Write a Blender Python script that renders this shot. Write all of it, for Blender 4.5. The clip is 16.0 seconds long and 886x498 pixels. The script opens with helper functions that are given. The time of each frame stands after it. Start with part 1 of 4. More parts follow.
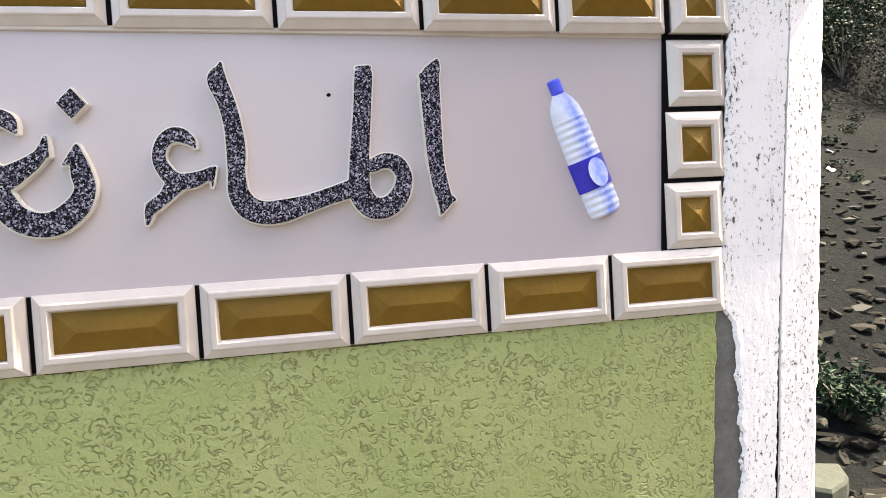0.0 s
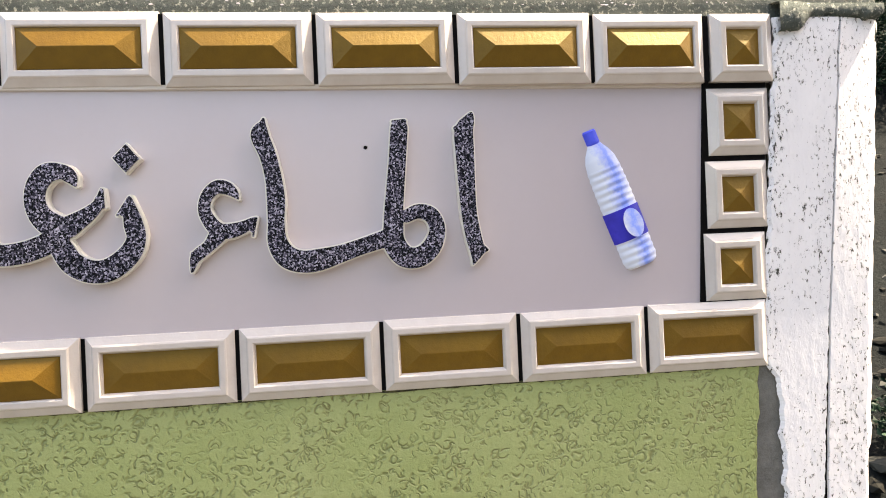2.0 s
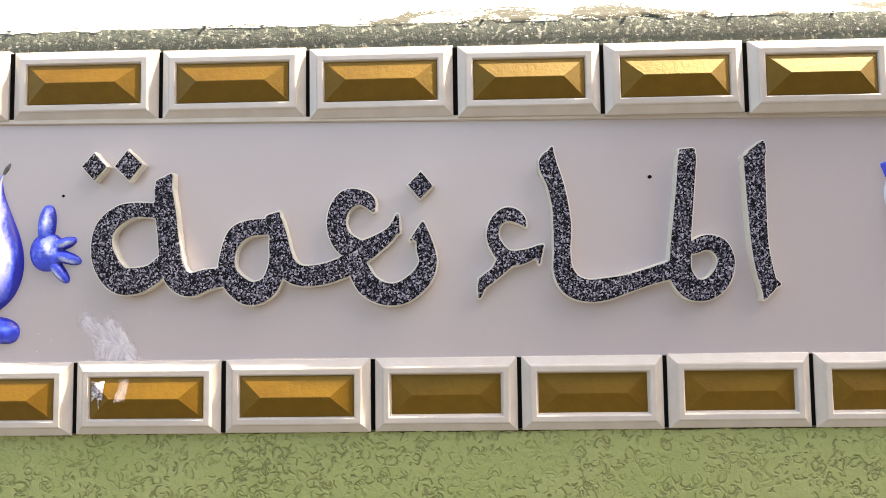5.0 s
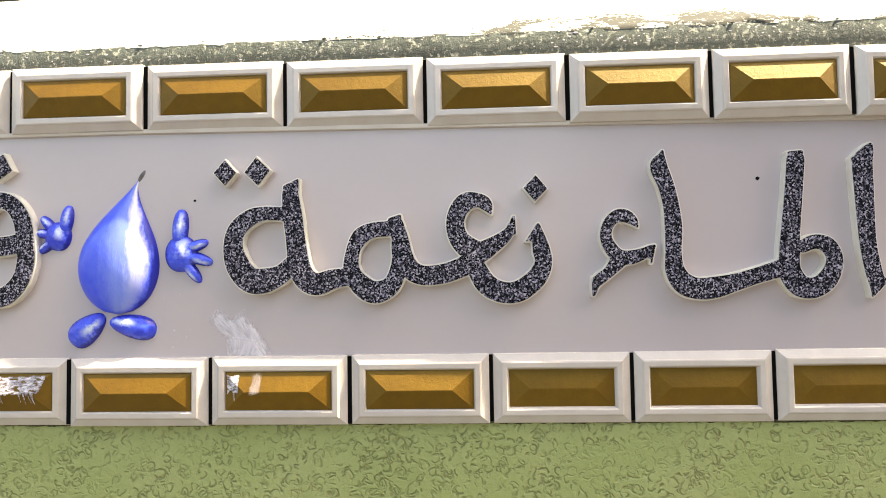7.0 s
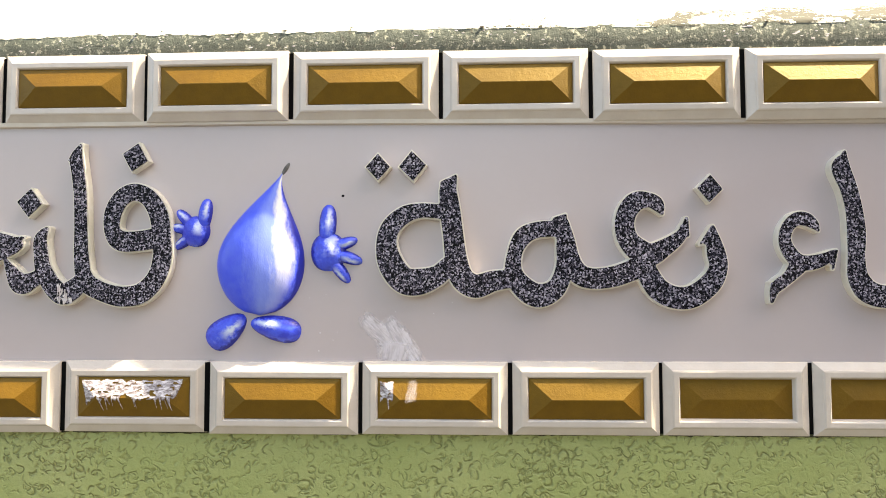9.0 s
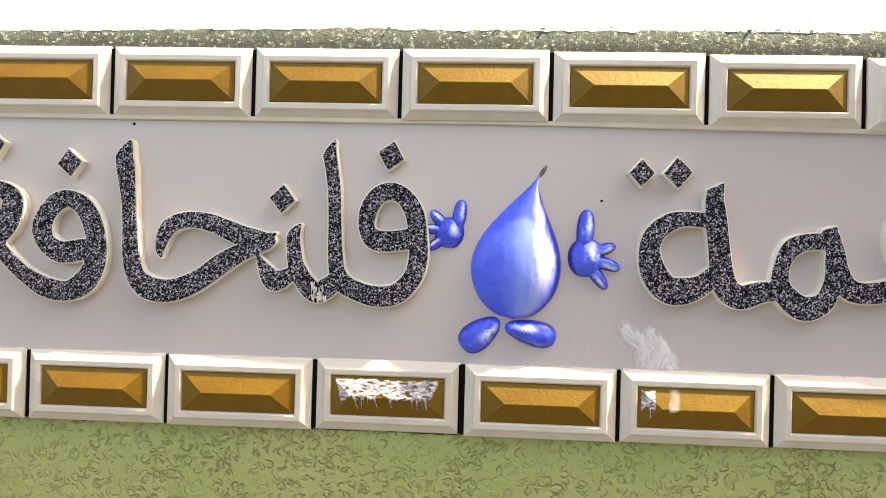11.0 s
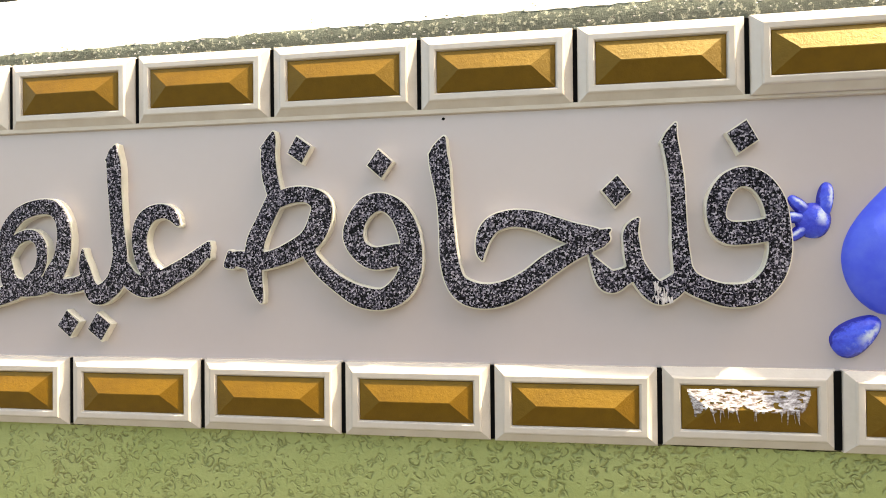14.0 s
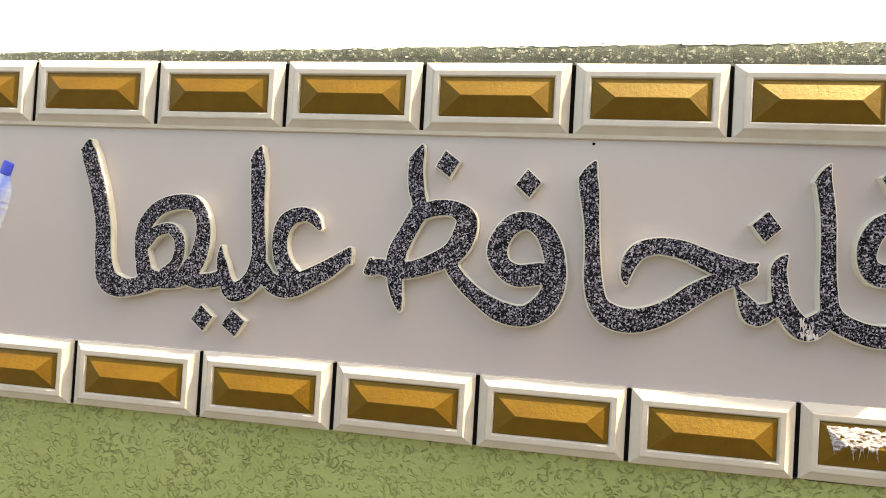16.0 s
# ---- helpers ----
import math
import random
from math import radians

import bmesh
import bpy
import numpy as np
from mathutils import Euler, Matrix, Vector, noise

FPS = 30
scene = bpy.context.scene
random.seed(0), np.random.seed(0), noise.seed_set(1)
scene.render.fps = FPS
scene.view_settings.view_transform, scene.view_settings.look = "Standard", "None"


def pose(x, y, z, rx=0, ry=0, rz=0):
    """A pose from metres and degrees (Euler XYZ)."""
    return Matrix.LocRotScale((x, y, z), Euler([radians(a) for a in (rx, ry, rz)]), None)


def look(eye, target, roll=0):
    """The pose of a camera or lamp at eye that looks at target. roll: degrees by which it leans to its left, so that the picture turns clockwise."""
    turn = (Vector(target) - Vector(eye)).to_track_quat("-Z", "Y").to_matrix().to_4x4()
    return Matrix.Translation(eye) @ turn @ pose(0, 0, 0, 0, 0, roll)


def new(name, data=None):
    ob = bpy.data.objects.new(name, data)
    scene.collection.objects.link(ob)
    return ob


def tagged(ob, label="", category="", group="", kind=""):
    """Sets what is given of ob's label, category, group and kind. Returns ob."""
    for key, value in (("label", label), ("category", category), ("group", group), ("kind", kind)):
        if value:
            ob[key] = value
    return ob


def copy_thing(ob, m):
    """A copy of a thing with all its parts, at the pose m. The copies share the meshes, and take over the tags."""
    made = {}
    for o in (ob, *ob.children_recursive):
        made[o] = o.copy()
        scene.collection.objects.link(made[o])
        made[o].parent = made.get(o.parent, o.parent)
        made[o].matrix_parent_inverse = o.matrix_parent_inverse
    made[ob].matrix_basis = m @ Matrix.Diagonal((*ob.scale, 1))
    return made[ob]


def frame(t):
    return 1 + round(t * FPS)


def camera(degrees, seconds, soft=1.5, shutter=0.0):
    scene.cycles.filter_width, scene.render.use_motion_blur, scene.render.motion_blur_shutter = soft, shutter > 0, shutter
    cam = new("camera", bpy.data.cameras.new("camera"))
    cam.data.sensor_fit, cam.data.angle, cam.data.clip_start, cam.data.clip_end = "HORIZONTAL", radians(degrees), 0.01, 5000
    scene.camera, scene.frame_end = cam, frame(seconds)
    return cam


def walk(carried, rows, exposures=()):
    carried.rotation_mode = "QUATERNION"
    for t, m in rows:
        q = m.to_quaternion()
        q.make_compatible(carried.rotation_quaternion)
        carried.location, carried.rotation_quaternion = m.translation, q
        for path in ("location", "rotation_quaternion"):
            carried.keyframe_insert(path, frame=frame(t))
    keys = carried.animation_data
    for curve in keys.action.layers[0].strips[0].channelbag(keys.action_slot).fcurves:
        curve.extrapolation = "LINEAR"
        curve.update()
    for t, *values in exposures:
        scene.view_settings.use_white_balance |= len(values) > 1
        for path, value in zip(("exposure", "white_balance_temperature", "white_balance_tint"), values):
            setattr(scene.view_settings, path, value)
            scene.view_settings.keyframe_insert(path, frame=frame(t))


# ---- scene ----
cam = camera(67.4, 16.0, soft=0.95)
PATH = [
    (0, (-0.54, -0.91, 1.332), (-0.134, 1.047, 1.266), -3.3),
    (0.5, (-0.532, -0.909, 1.342), (-0.139, 1.052, 1.322), -2.9),
    (1, (-0.538, -0.911, 1.354), (-0.144, 1.05, 1.356), -3.1),
    (1.5, (-0.491, -0.931, 1.354), (-0.206, 1.049, 1.368), -3.4),
    (2, (-0.5, -0.929, 1.373), (-0.273, 1.058, 1.372), -2.5),
    (2.5, (-0.548, -0.916, 1.361), (-0.403, 1.078, 1.416), -2.0),
    (3, (-0.6, -0.906, 1.359), (-0.511, 1.09, 1.449), -1.6),
    (3.5, (-0.654, -0.897, 1.363), (-0.618, 1.101, 1.45), -1.0),
    (4, (-0.685, -0.894, 1.359), (-0.699, 1.103, 1.474), -0.6),
    (4.2, (-0.712, -0.893, 1.355), (-0.752, 1.103, 1.48), -0.5),
    (6.3, (-0.802, -0.947, 1.399), (-0.869, 1.049, 1.504), -1.1),
    (6.5, (-0.834, -0.943, 1.392), (-0.945, 1.051, 1.501), -0.5),
    (7, (-0.888, -0.96, 1.382), (-1.004, 1.034, 1.475), -1.0),
    (7.5, (-0.912, -0.968, 1.379), (-0.993, 1.028, 1.482), 0.2),
    (8, (-0.96, -0.935, 1.381), (-1.068, 1.06, 1.484), 0.1),
    (10.5, (-1.413, -0.917, 1.411), (-1.455, 1.082, 1.461), -0.5),
    (11, (-1.48, -0.927, 1.427), (-1.587, 1.07, 1.442), 1.5),
    (11.5, (-1.56, -0.939, 1.428), (-1.759, 1.051, 1.447), 1.5),
    (12, (-1.622, -0.949, 1.426), (-1.893, 1.032, 1.424), 2.0),
    (12.5, (-1.65, -0.952, 1.425), (-1.901, 1.033, 1.436), 1.3),
    (13, (-1.71, -0.932, 1.409), (-2.035, 1.041, 1.417), 0.5),
    (13.5, (-1.774, -0.893, 1.419), (-2.133, 1.075, 1.437), -0.4),
    (14, (-1.829, -0.877, 1.42), (-2.169, 1.094, 1.437), -0.6),
    (14.5, (-1.9, -0.882, 1.426), (-2.205, 1.095, 1.427), -0.5),
    (15, (-1.976, -0.912, 1.427), (-2.321, 1.059, 1.428), 1.8),
    (15.5, (-2.006, -0.926, 1.418), (-2.354, 1.043, 1.464), 3.5),
    (16, (-2.018, -0.928, 1.43), (-2.36, 1.042, 1.466), 3.3),
]
walk(cam, [(t, look(eye, target, roll)) for t, eye, target, roll in PATH], exposures=[(0.0, 2.06, 7900, 15), (0.6, 1.97, 7950, 15), (2.5, 1.92, 8150, 14), (3.5, 1.91, 8300, 13), (4.0, 1.85, 8350, 13), (7.0, 1.85, 8600, 10), (8.0, 1.76, 8650, 9), (10.5, 1.84, 9000, 9), (12.0, 1.82, 9200, 8), (14.0, 1.84, 9500, 7), (15.0, 1.74, 9700, 6), (16.0, 1.71, 9800, 6)])

# ---- world and light: hazy daylight, the sun high to the right, almost in the plane of the wall ----
world = bpy.data.worlds.new("world")
scene.world = world
world.use_nodes = True
wn = world.node_tree.nodes
sky = wn.new("ShaderNodeTexSky")
sky.sky_type = "NISHITA"
sky.sun_disc = False
sky.sun_elevation, sky.sun_rotation = radians(57), radians(91.7)
sky.dust_density, sky.air_density = 3.0, 1.0
wn["Background"].inputs["Strength"].default_value = 0.15
world.node_tree.links.new(sky.outputs["Color"], wn["Background"].inputs["Color"])
sun_data = bpy.data.lights.new("sun", "SUN")
sun_data.energy, sun_data.angle, sun_data.color = 5.0, radians(1.0), (1.0, 0.94, 0.84)
sun = new("sun", sun_data)
sun.matrix_world = look((10 * 0.545, -10 * 0.0165, 10 * 0.838), (0, 0, 0))


# ---- materials ----
def mat(name):
    m = bpy.data.materials.new(name)
    m.use_nodes = True
    nt = m.node_tree
    return m, nt, nt.nodes["Principled BSDF"]


def node(nt, kind, **values):
    n = nt.nodes.new("ShaderNode" + kind)
    for key, v in values.items():
        n.inputs[key.replace("_", " ")].default_value = v
    return n


def coords(nt, scale=(1, 1, 1)):
    t = nt.nodes.new("ShaderNodeTexCoord")
    mp = nt.nodes.new("ShaderNodeMapping")
    mp.inputs["Scale"].default_value = scale
    nt.links.new(t.outputs["Object"], mp.inputs["Vector"])
    return mp.outputs["Vector"]


def noise_tex(nt, vec, scale, detail=4.0, rough=0.6, distort=0.0):
    n = node(nt, "TexNoise", Scale=scale, Detail=detail, Roughness=rough, Distortion=distort)
    nt.links.new(vec, n.inputs["Vector"])
    return n.outputs["Fac"]


def ramp(nt, fac, *stops):
    r = nt.nodes.new("ShaderNodeValToRGB")
    el = r.color_ramp.elements
    while len(el) < len(stops):
        el.new(0.5)
    for e, (p, c) in zip(el, stops):
        e.position = p
        e.color = (*c, 1) if isinstance(c, tuple) else (c, c, c, 1)
    nt.links.new(fac, r.inputs["Fac"])
    return r.outputs["Color"]


def mix(nt, fac, a, b, mode="MIX"):
    m = nt.nodes.new("ShaderNodeMix")
    m.data_type, m.blend_type = "RGBA", mode
    for sock, v in ((m.inputs["Factor"], fac), (m.inputs["A"], a), (m.inputs["B"], b)):
        if hasattr(v, "links"):
            nt.links.new(v, sock)
        else:
            sock.default_value = v if isinstance(v, (int, float)) else (*v, 1)
    return m.outputs["Result"]


def maths(nt, op, a, b=0.0):
    m = nt.nodes.new("ShaderNodeMath")
    m.operation = op
    for sock, v in zip(m.inputs, (a, b)):
        if hasattr(v, "links"):
            nt.links.new(v, sock)
        else:
            sock.default_value = v
    return m.outputs["Value"]


def bump(nt, bsdf, height, strength, distance):
    b = node(nt, "Bump", Strength=strength, Distance=distance)
    nt.links.new(height, b.inputs["Height"])
    nt.links.new(b.outputs["Normal"], bsdf.inputs["Normal"])


def set_color(nt, bsdf, col):
    if hasattr(col, "links"):
        nt.links.new(col, bsdf.inputs["Base Color"])
    else:
        bsdf.inputs["Base Color"].default_value = (*col, 1)


def random_of(nt):
    return nt.nodes.new("ShaderNodeObjectInfo").outputs["Random"]


# pinkish-grey polished panel
panel_mat, nt, b = mat("polished_panel")
v = coords(nt)
cloud = noise_tex(nt, v, 2.2, 5, 0.55)
fine = noise_tex(nt, v, 60, 3, 0.6)
c = ramp(nt, cloud, (0.3, (0.535, 0.475, 0.502)), (0.7, (0.580, 0.526, 0.550)))
c = mix(nt, maths(nt, "MULTIPLY", fine, 0.12), c, (0.42, 0.38, 0.36))
set_color(nt, b, c)
b.inputs["Roughness"].default_value = 0.30
b.inputs["IOR"].default_value = 1.8
bump(nt, b, noise_tex(nt, v, 9, 2, 0.5), 0.12, 0.004)

# glazed cream tile
cream_mat, nt, b = mat("glazed_cream_tile")
v = coords(nt)
c = ramp(nt, noise_tex(nt, v, 22, 4, 0.6), (0.3, (0.60, 0.545, 0.50)), (0.7, (0.68, 0.635, 0.59)))
c = mix(nt, maths(nt, "MULTIPLY", random_of(nt), 0.25), c, (0.58, 0.52, 0.46))
dirt = ramp(nt, noise_tex(nt, v, 90, 5, 0.75), (0.66, 0.0), (0.76, 1.0))
c = mix(nt, maths(nt, "MULTIPLY", dirt, 0.35), c, (0.30, 0.27, 0.22))
set_color(nt, b, c)
b.inputs["Roughness"].default_value = 0.12
b.inputs["IOR"].default_value = 1.7
bump(nt, b, noise_tex(nt, v, 42, 4, 0.6), 0.24, 0.003)

# amber glazed inlay, with fine ripples in the glaze
amber_mat, nt, b = mat("amber_glaze")
v = coords(nt)
c = ramp(nt, noise_tex(nt, v, 30, 5, 0.65), (0.3, (0.124, 0.051, 0.0012)), (0.7, (0.184, 0.086, 0.003)))
c = mix(nt, maths(nt, "MULTIPLY", random_of(nt), 0.3), c, (0.110, 0.047, 0.0015))
set_color(nt, b, c)
b.inputs["Specular IOR Level"].default_value = 0.88
b.inputs["Specular Tint"].default_value = (1.0, 0.95, 0.42, 1)
b.inputs["Roughness"].default_value = 0.57
crinkle = maths(nt, "ADD", noise_tex(nt, v, 190, 4, 0.75), maths(nt, "MULTIPLY", noise_tex(nt, v, 60, 3, 0.6), 0.6))
bump(nt, b, crinkle, 0.32, 0.0020)

# black grout
grout_mat, nt, b = mat("black_grout")
set_color(nt, b, ramp(nt, noise_tex(nt, coords(nt), 80), (0.3, 0.002), (0.8, 0.005)))
b.inputs["Roughness"].default_value = 0.9
b.inputs["Specular IOR Level"].default_value = 0.1

# dark tone for the shadow line and dirt in the joint below the tiles
shade_dirt_mat, nt, b = mat("dark_shade_and_dirt")
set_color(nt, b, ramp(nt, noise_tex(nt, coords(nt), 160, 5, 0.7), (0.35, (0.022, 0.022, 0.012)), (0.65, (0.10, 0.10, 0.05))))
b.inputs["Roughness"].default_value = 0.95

# speckled black and white stone of the letters
stone_mat, nt, b = mat("speckled_black_stone")
v = coords(nt)
vo = node(nt, "TexVoronoi", Scale=500.0)
nt.links.new(v, vo.inputs["Vector"])
bw = nt.nodes.new("ShaderNodeRGBToBW")
nt.links.new(vo.outputs["Color"], bw.inputs[0])
cluster = noise_tex(nt, v, 280, 4, 0.7)
grain = maths(nt, "ADD", maths(nt, "MULTIPLY", bw.outputs[0], 0.55), maths(nt, "MULTIPLY", cluster, 0.6))
c = ramp(nt, grain, (0.47, (0.001, 0.001, 0.0015)), (0.57, (0.017, 0.016, 0.026)), (0.645, (0.098, 0.094, 0.140)), (0.80, (0.50, 0.49, 0.60)))
set_color(nt, b, c)
b.inputs["Roughness"].default_value = 0.45
b.inputs["Specular IOR Level"].default_value = 0.12
bump(nt, b, grain, 0.3, 0.001)

# cream cut edge under the stone
edge_mat, nt, b = mat("cream_cut_edge")
v = coords(nt)
set_color(nt, b, ramp(nt, noise_tex(nt, v, 40, 4), (0.3, (0.72, 0.70, 0.61)), (0.7, (0.84, 0.82, 0.75))))
b.inputs["Roughness"].default_value = 0.5

# green plaster worked in curls
green_mat, nt, b = mat("green_curled_plaster")
v = coords(nt)
warp = nt.nodes.new("ShaderNodeTexNoise")
warp.inputs["Scale"].default_value = 38.0
warp.inputs["Detail"].default_value = 2.0
nt.links.new(v, warp.inputs["Vector"])
shift = nt.nodes.new("ShaderNodeVectorMath")
shift.operation = "MULTIPLY_ADD"
shift.inputs[1].default_value = (0.019, 0.019, 0.019)
nt.links.new(warp.outputs["Color"], shift.inputs[0])
nt.links.new(v, shift.inputs[2])
flat = nt.nodes.new("ShaderNodeVectorMath")
flat.operation = "MULTIPLY"
flat.inputs[1].default_value = (1, 0, 1)
nt.links.new(shift.outputs[0], flat.inputs[0])
curls = None
for scale, radius in ((56.0, 0.36), (49.0, 0.34), (43.0, 0.30), (64.0, 0.36)):
    vo = node(nt, "TexVoronoi", Scale=scale, Randomness=1.0)
    nt.links.new(flat.outputs[0], vo.inputs["Vector"])
    ring = maths(nt, "ABSOLUTE", maths(nt, "SUBTRACT", vo.outputs["Distance"], radius))
    line = maths(nt, "SUBTRACT", 1.0, maths(nt, "MINIMUM", maths(nt, "MULTIPLY", ring, 10.0), 1.0))
    gate = ramp(nt, noise_tex(nt, v, scale * 1.5, 2, 0.5), (0.47, 0.0), (0.57, 1.0))
    line = maths(nt, "MULTIPLY", line, gate)
    curls = line if curls is None else maths(nt, "MAXIMUM", curls, line)
c = ramp(nt, noise_tex(nt, v, 6, 5, 0.6), (0.3, (0.345, 0.415, 0.145)), (0.7, (0.44, 0.49, 0.21)))
c = mix(nt, maths(nt, "MULTIPLY", noise_tex(nt, v, 180, 3, 0.7), 0.25), c, (0.22, 0.26, 0.10))
rust = maths(nt, "MULTIPLY", ramp(nt, noise_tex(nt, v, 210, 4, 0.7), (0.64, 0.0), (0.70, 0.7)), ramp(nt, noise_tex(nt, v, 5, 3, 0.6), (0.50, 0.0), (0.62, 1.0)))
c = mix(nt, rust, c, (0.22, 0.13, 0.035))
# curl grooves are tinted darker and browner in the colour, besides the bump
grime = mix(nt, ramp(nt, noise_tex(nt, v, 3.1, 4, 0.65), (0.50, 0.0), (0.62, 1.0)), (0.085, 0.105, 0.030), (0.15, 0.085, 0.020))
curls = maths(nt, "MULTIPLY", curls, ramp(nt, noise_tex(nt, v, 12, 3, 0.6), (0.36, 0.25), (0.56, 1.0)))
c = mix(nt, maths(nt, "MULTIPLY", curls, 0.44), c, grime)
set_color(nt, b, c)
b.inputs["Roughness"].default_value = 0.55
hgt = maths(nt, "SUBTRACT", maths(nt, "MULTIPLY", noise_tex(nt, v, 90, 4, 0.65), 0.8), curls)
bump(nt, b, hgt, 0.75, 0.004)

# grey cement with lime specks
cement_mat, nt, b = mat("rough_grey_cement")
v = coords(nt)
c = ramp(nt, noise_tex(nt, v, 14, 6, 0.7), (0.3, (0.052, 0.068, 0.060)), (0.7, (0.118, 0.142, 0.125)))
speck = ramp(nt, noise_tex(nt, v, 130, 4, 0.75), (0.55, 0.0), (0.63, 1.0))
c = mix(nt, maths(nt, "MULTIPLY", speck, 0.6), c, (0.58, 0.60, 0.50))
c = mix(nt, ramp(nt, noise_tex(nt, v, 95, 5, 0.7), (0.34, 0.8), (0.42, 0.0)), c, (0.07, 0.07, 0.06))
set_color(nt, b, c)
b.inputs["Roughness"].default_value = 0.9
bump(nt, b, noise_tex(nt, v, 120, 6, 0.75), 0.9, 0.006)

# bare darker cement beside the post
bare_mat, nt, b = mat("bare_cement")
v = coords(nt)
c = ramp(nt, noise_tex(nt, v, 25, 6, 0.7), (0.3, (0.12, 0.115, 0.10)), (0.7, (0.25, 0.24, 0.21)))
set_color(nt, b, c)
b.inputs["Roughness"].default_value = 0.92
bump(nt, b, noise_tex(nt, v, 90, 6, 0.7), 0.8, 0.006)


def limewash(name, stretch, amount, lift, cream, worn):
    """Whitewash, pitted down to the cement; worn(nt) tells where the pits crowd."""
    m, nt, b = mat(name)
    v = coords(nt, stretch)
    c = ramp(nt, noise_tex(nt, v, 9, 5, 0.6), (0.3, (0.86, 0.86, 0.875)), (0.7, (0.92, 0.92, 0.925)))
    c = mix(nt, ramp(nt, noise_tex(nt, v, 46, 5, 0.7), (0.54, 0.0), (0.72, 0.18)), c, (0.50, 0.51, 0.54))
    patch = ramp(nt, noise_tex(nt, v, 11, 3, 0.6), (0.36, 0.2), (0.56, 1.0))
    edge = maths(nt, "ADD", amount, maths(nt, "MULTIPLY", maths(nt, "SUBTRACT", maths(nt, "MAXIMUM", patch, worn(nt)), 1.0), 0.075))
    over = maths(nt, "ADD", maths(nt, "SUBTRACT", noise_tex(nt, v, 190, 6, 0.78), edge), 0.5)
    pits = ramp(nt, over, (0.492, 1.0), (0.508, 0.0))
    c = mix(nt, pits, c, (0.055, 0.058, 0.050))
    set_color(nt, b, mix(nt, 1.0, c, cream, "MULTIPLY"))
    b.inputs["Roughness"].default_value = 0.85
    hgt = maths(nt, "SUBTRACT", maths(nt, "MULTIPLY", noise_tex(nt, v, 60, 5, 0.65), 0.6), pits)
    bump(nt, b, hgt, lift, 0.004)
    return m


def place(nt):
    t = nt.nodes.new("ShaderNodeTexCoord")
    sp = nt.nodes.new("ShaderNodeSeparateXYZ")
    nt.links.new(t.outputs["Object"], sp.inputs[0])
    return sp.outputs["X"], sp.outputs["Y"], sp.outputs["Z"]


def dab(nt, u, at, half, soft):
    """1 within half of at, falling to 0 over soft."""
    d = maths(nt, "SUBTRACT", maths(nt, "ABSOLUTE", maths(nt, "SUBTRACT", u, at)), half)
    return maths(nt, "SUBTRACT", 1.0, maths(nt, "MINIMUM", maths(nt, "MAXIMUM", maths(nt, "DIVIDE", d, soft), 0.0), 1.0))


def worn_post(nt):
    x, y, z = place(nt)
    x = maths(nt, "SUBTRACT", x, maths(nt, "MULTIPLY", maths(nt, "SUBTRACT", z, 1.6), 0.062))
    return maths(nt, "MAXIMUM", maths(nt, "MULTIPLY", dab(nt, x, 0.112, 0.008, 0.02), 1.15), maths(nt, "MULTIPLY", dab(nt, x, 0.262, 0.006, 0.018), 0.9))


def worn_coping(nt):
    x, y, z = place(nt)
    stretch = maths(nt, "MULTIPLY", dab(nt, x, 0.0, 0.85, 0.5), ramp(nt, noise_tex(nt, coords(nt), 7, 3, 0.6), (0.40, 0.0), (0.56, 1.0)))
    return maths(nt, "MULTIPLY", maths(nt, "MULTIPLY", stretch, dab(nt, y, 0.0, 0.03, 0.07)), 4.6)


white_mat = limewash("whitewashed_plaster", (1, 1, 0.55), 0.412, 0.8, (1.0, 1.0, 1.0), worn_post)
coping_mat = limewash("whitewashed_coping", (0.6, 1, 1), 0.35, 0.5, (0.97, 0.98, 0.86), worn_coping)

# earth, stones, leaves; tones far below natural, standing in for shade on the slope
earth_mat, nt, b = mat("shade_toned_earth")
v = coords(nt)
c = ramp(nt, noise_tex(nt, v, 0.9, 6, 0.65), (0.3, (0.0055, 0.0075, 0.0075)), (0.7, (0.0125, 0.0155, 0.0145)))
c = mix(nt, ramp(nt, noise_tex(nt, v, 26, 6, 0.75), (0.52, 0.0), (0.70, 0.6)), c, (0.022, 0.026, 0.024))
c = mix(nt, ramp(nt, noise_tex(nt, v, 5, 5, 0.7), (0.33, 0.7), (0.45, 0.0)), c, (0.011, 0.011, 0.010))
set_color(nt, b, c)
b.inputs["Roughness"].default_value = 0.95
b.inputs["Specular IOR Level"].default_value = 0.08
bump(nt, b, noise_tex(nt, v, 14, 8, 0.7), 0.9, 0.06)

rock_mat, nt, b = mat("shade_toned_rubble")
v = coords(nt)
isl = nt.nodes.new("ShaderNodeNewGeometry").outputs["Random Per Island"]
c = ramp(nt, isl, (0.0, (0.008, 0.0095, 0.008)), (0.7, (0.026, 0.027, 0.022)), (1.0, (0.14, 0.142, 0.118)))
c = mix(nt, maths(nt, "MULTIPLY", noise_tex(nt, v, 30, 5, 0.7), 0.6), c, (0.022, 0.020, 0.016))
set_color(nt, b, c)
b.inputs["Roughness"].default_value = 0.9
b.inputs["Specular IOR Level"].default_value = 0.1
bump(nt, b, noise_tex(nt, v, 40, 5, 0.7), 0.6, 0.01)

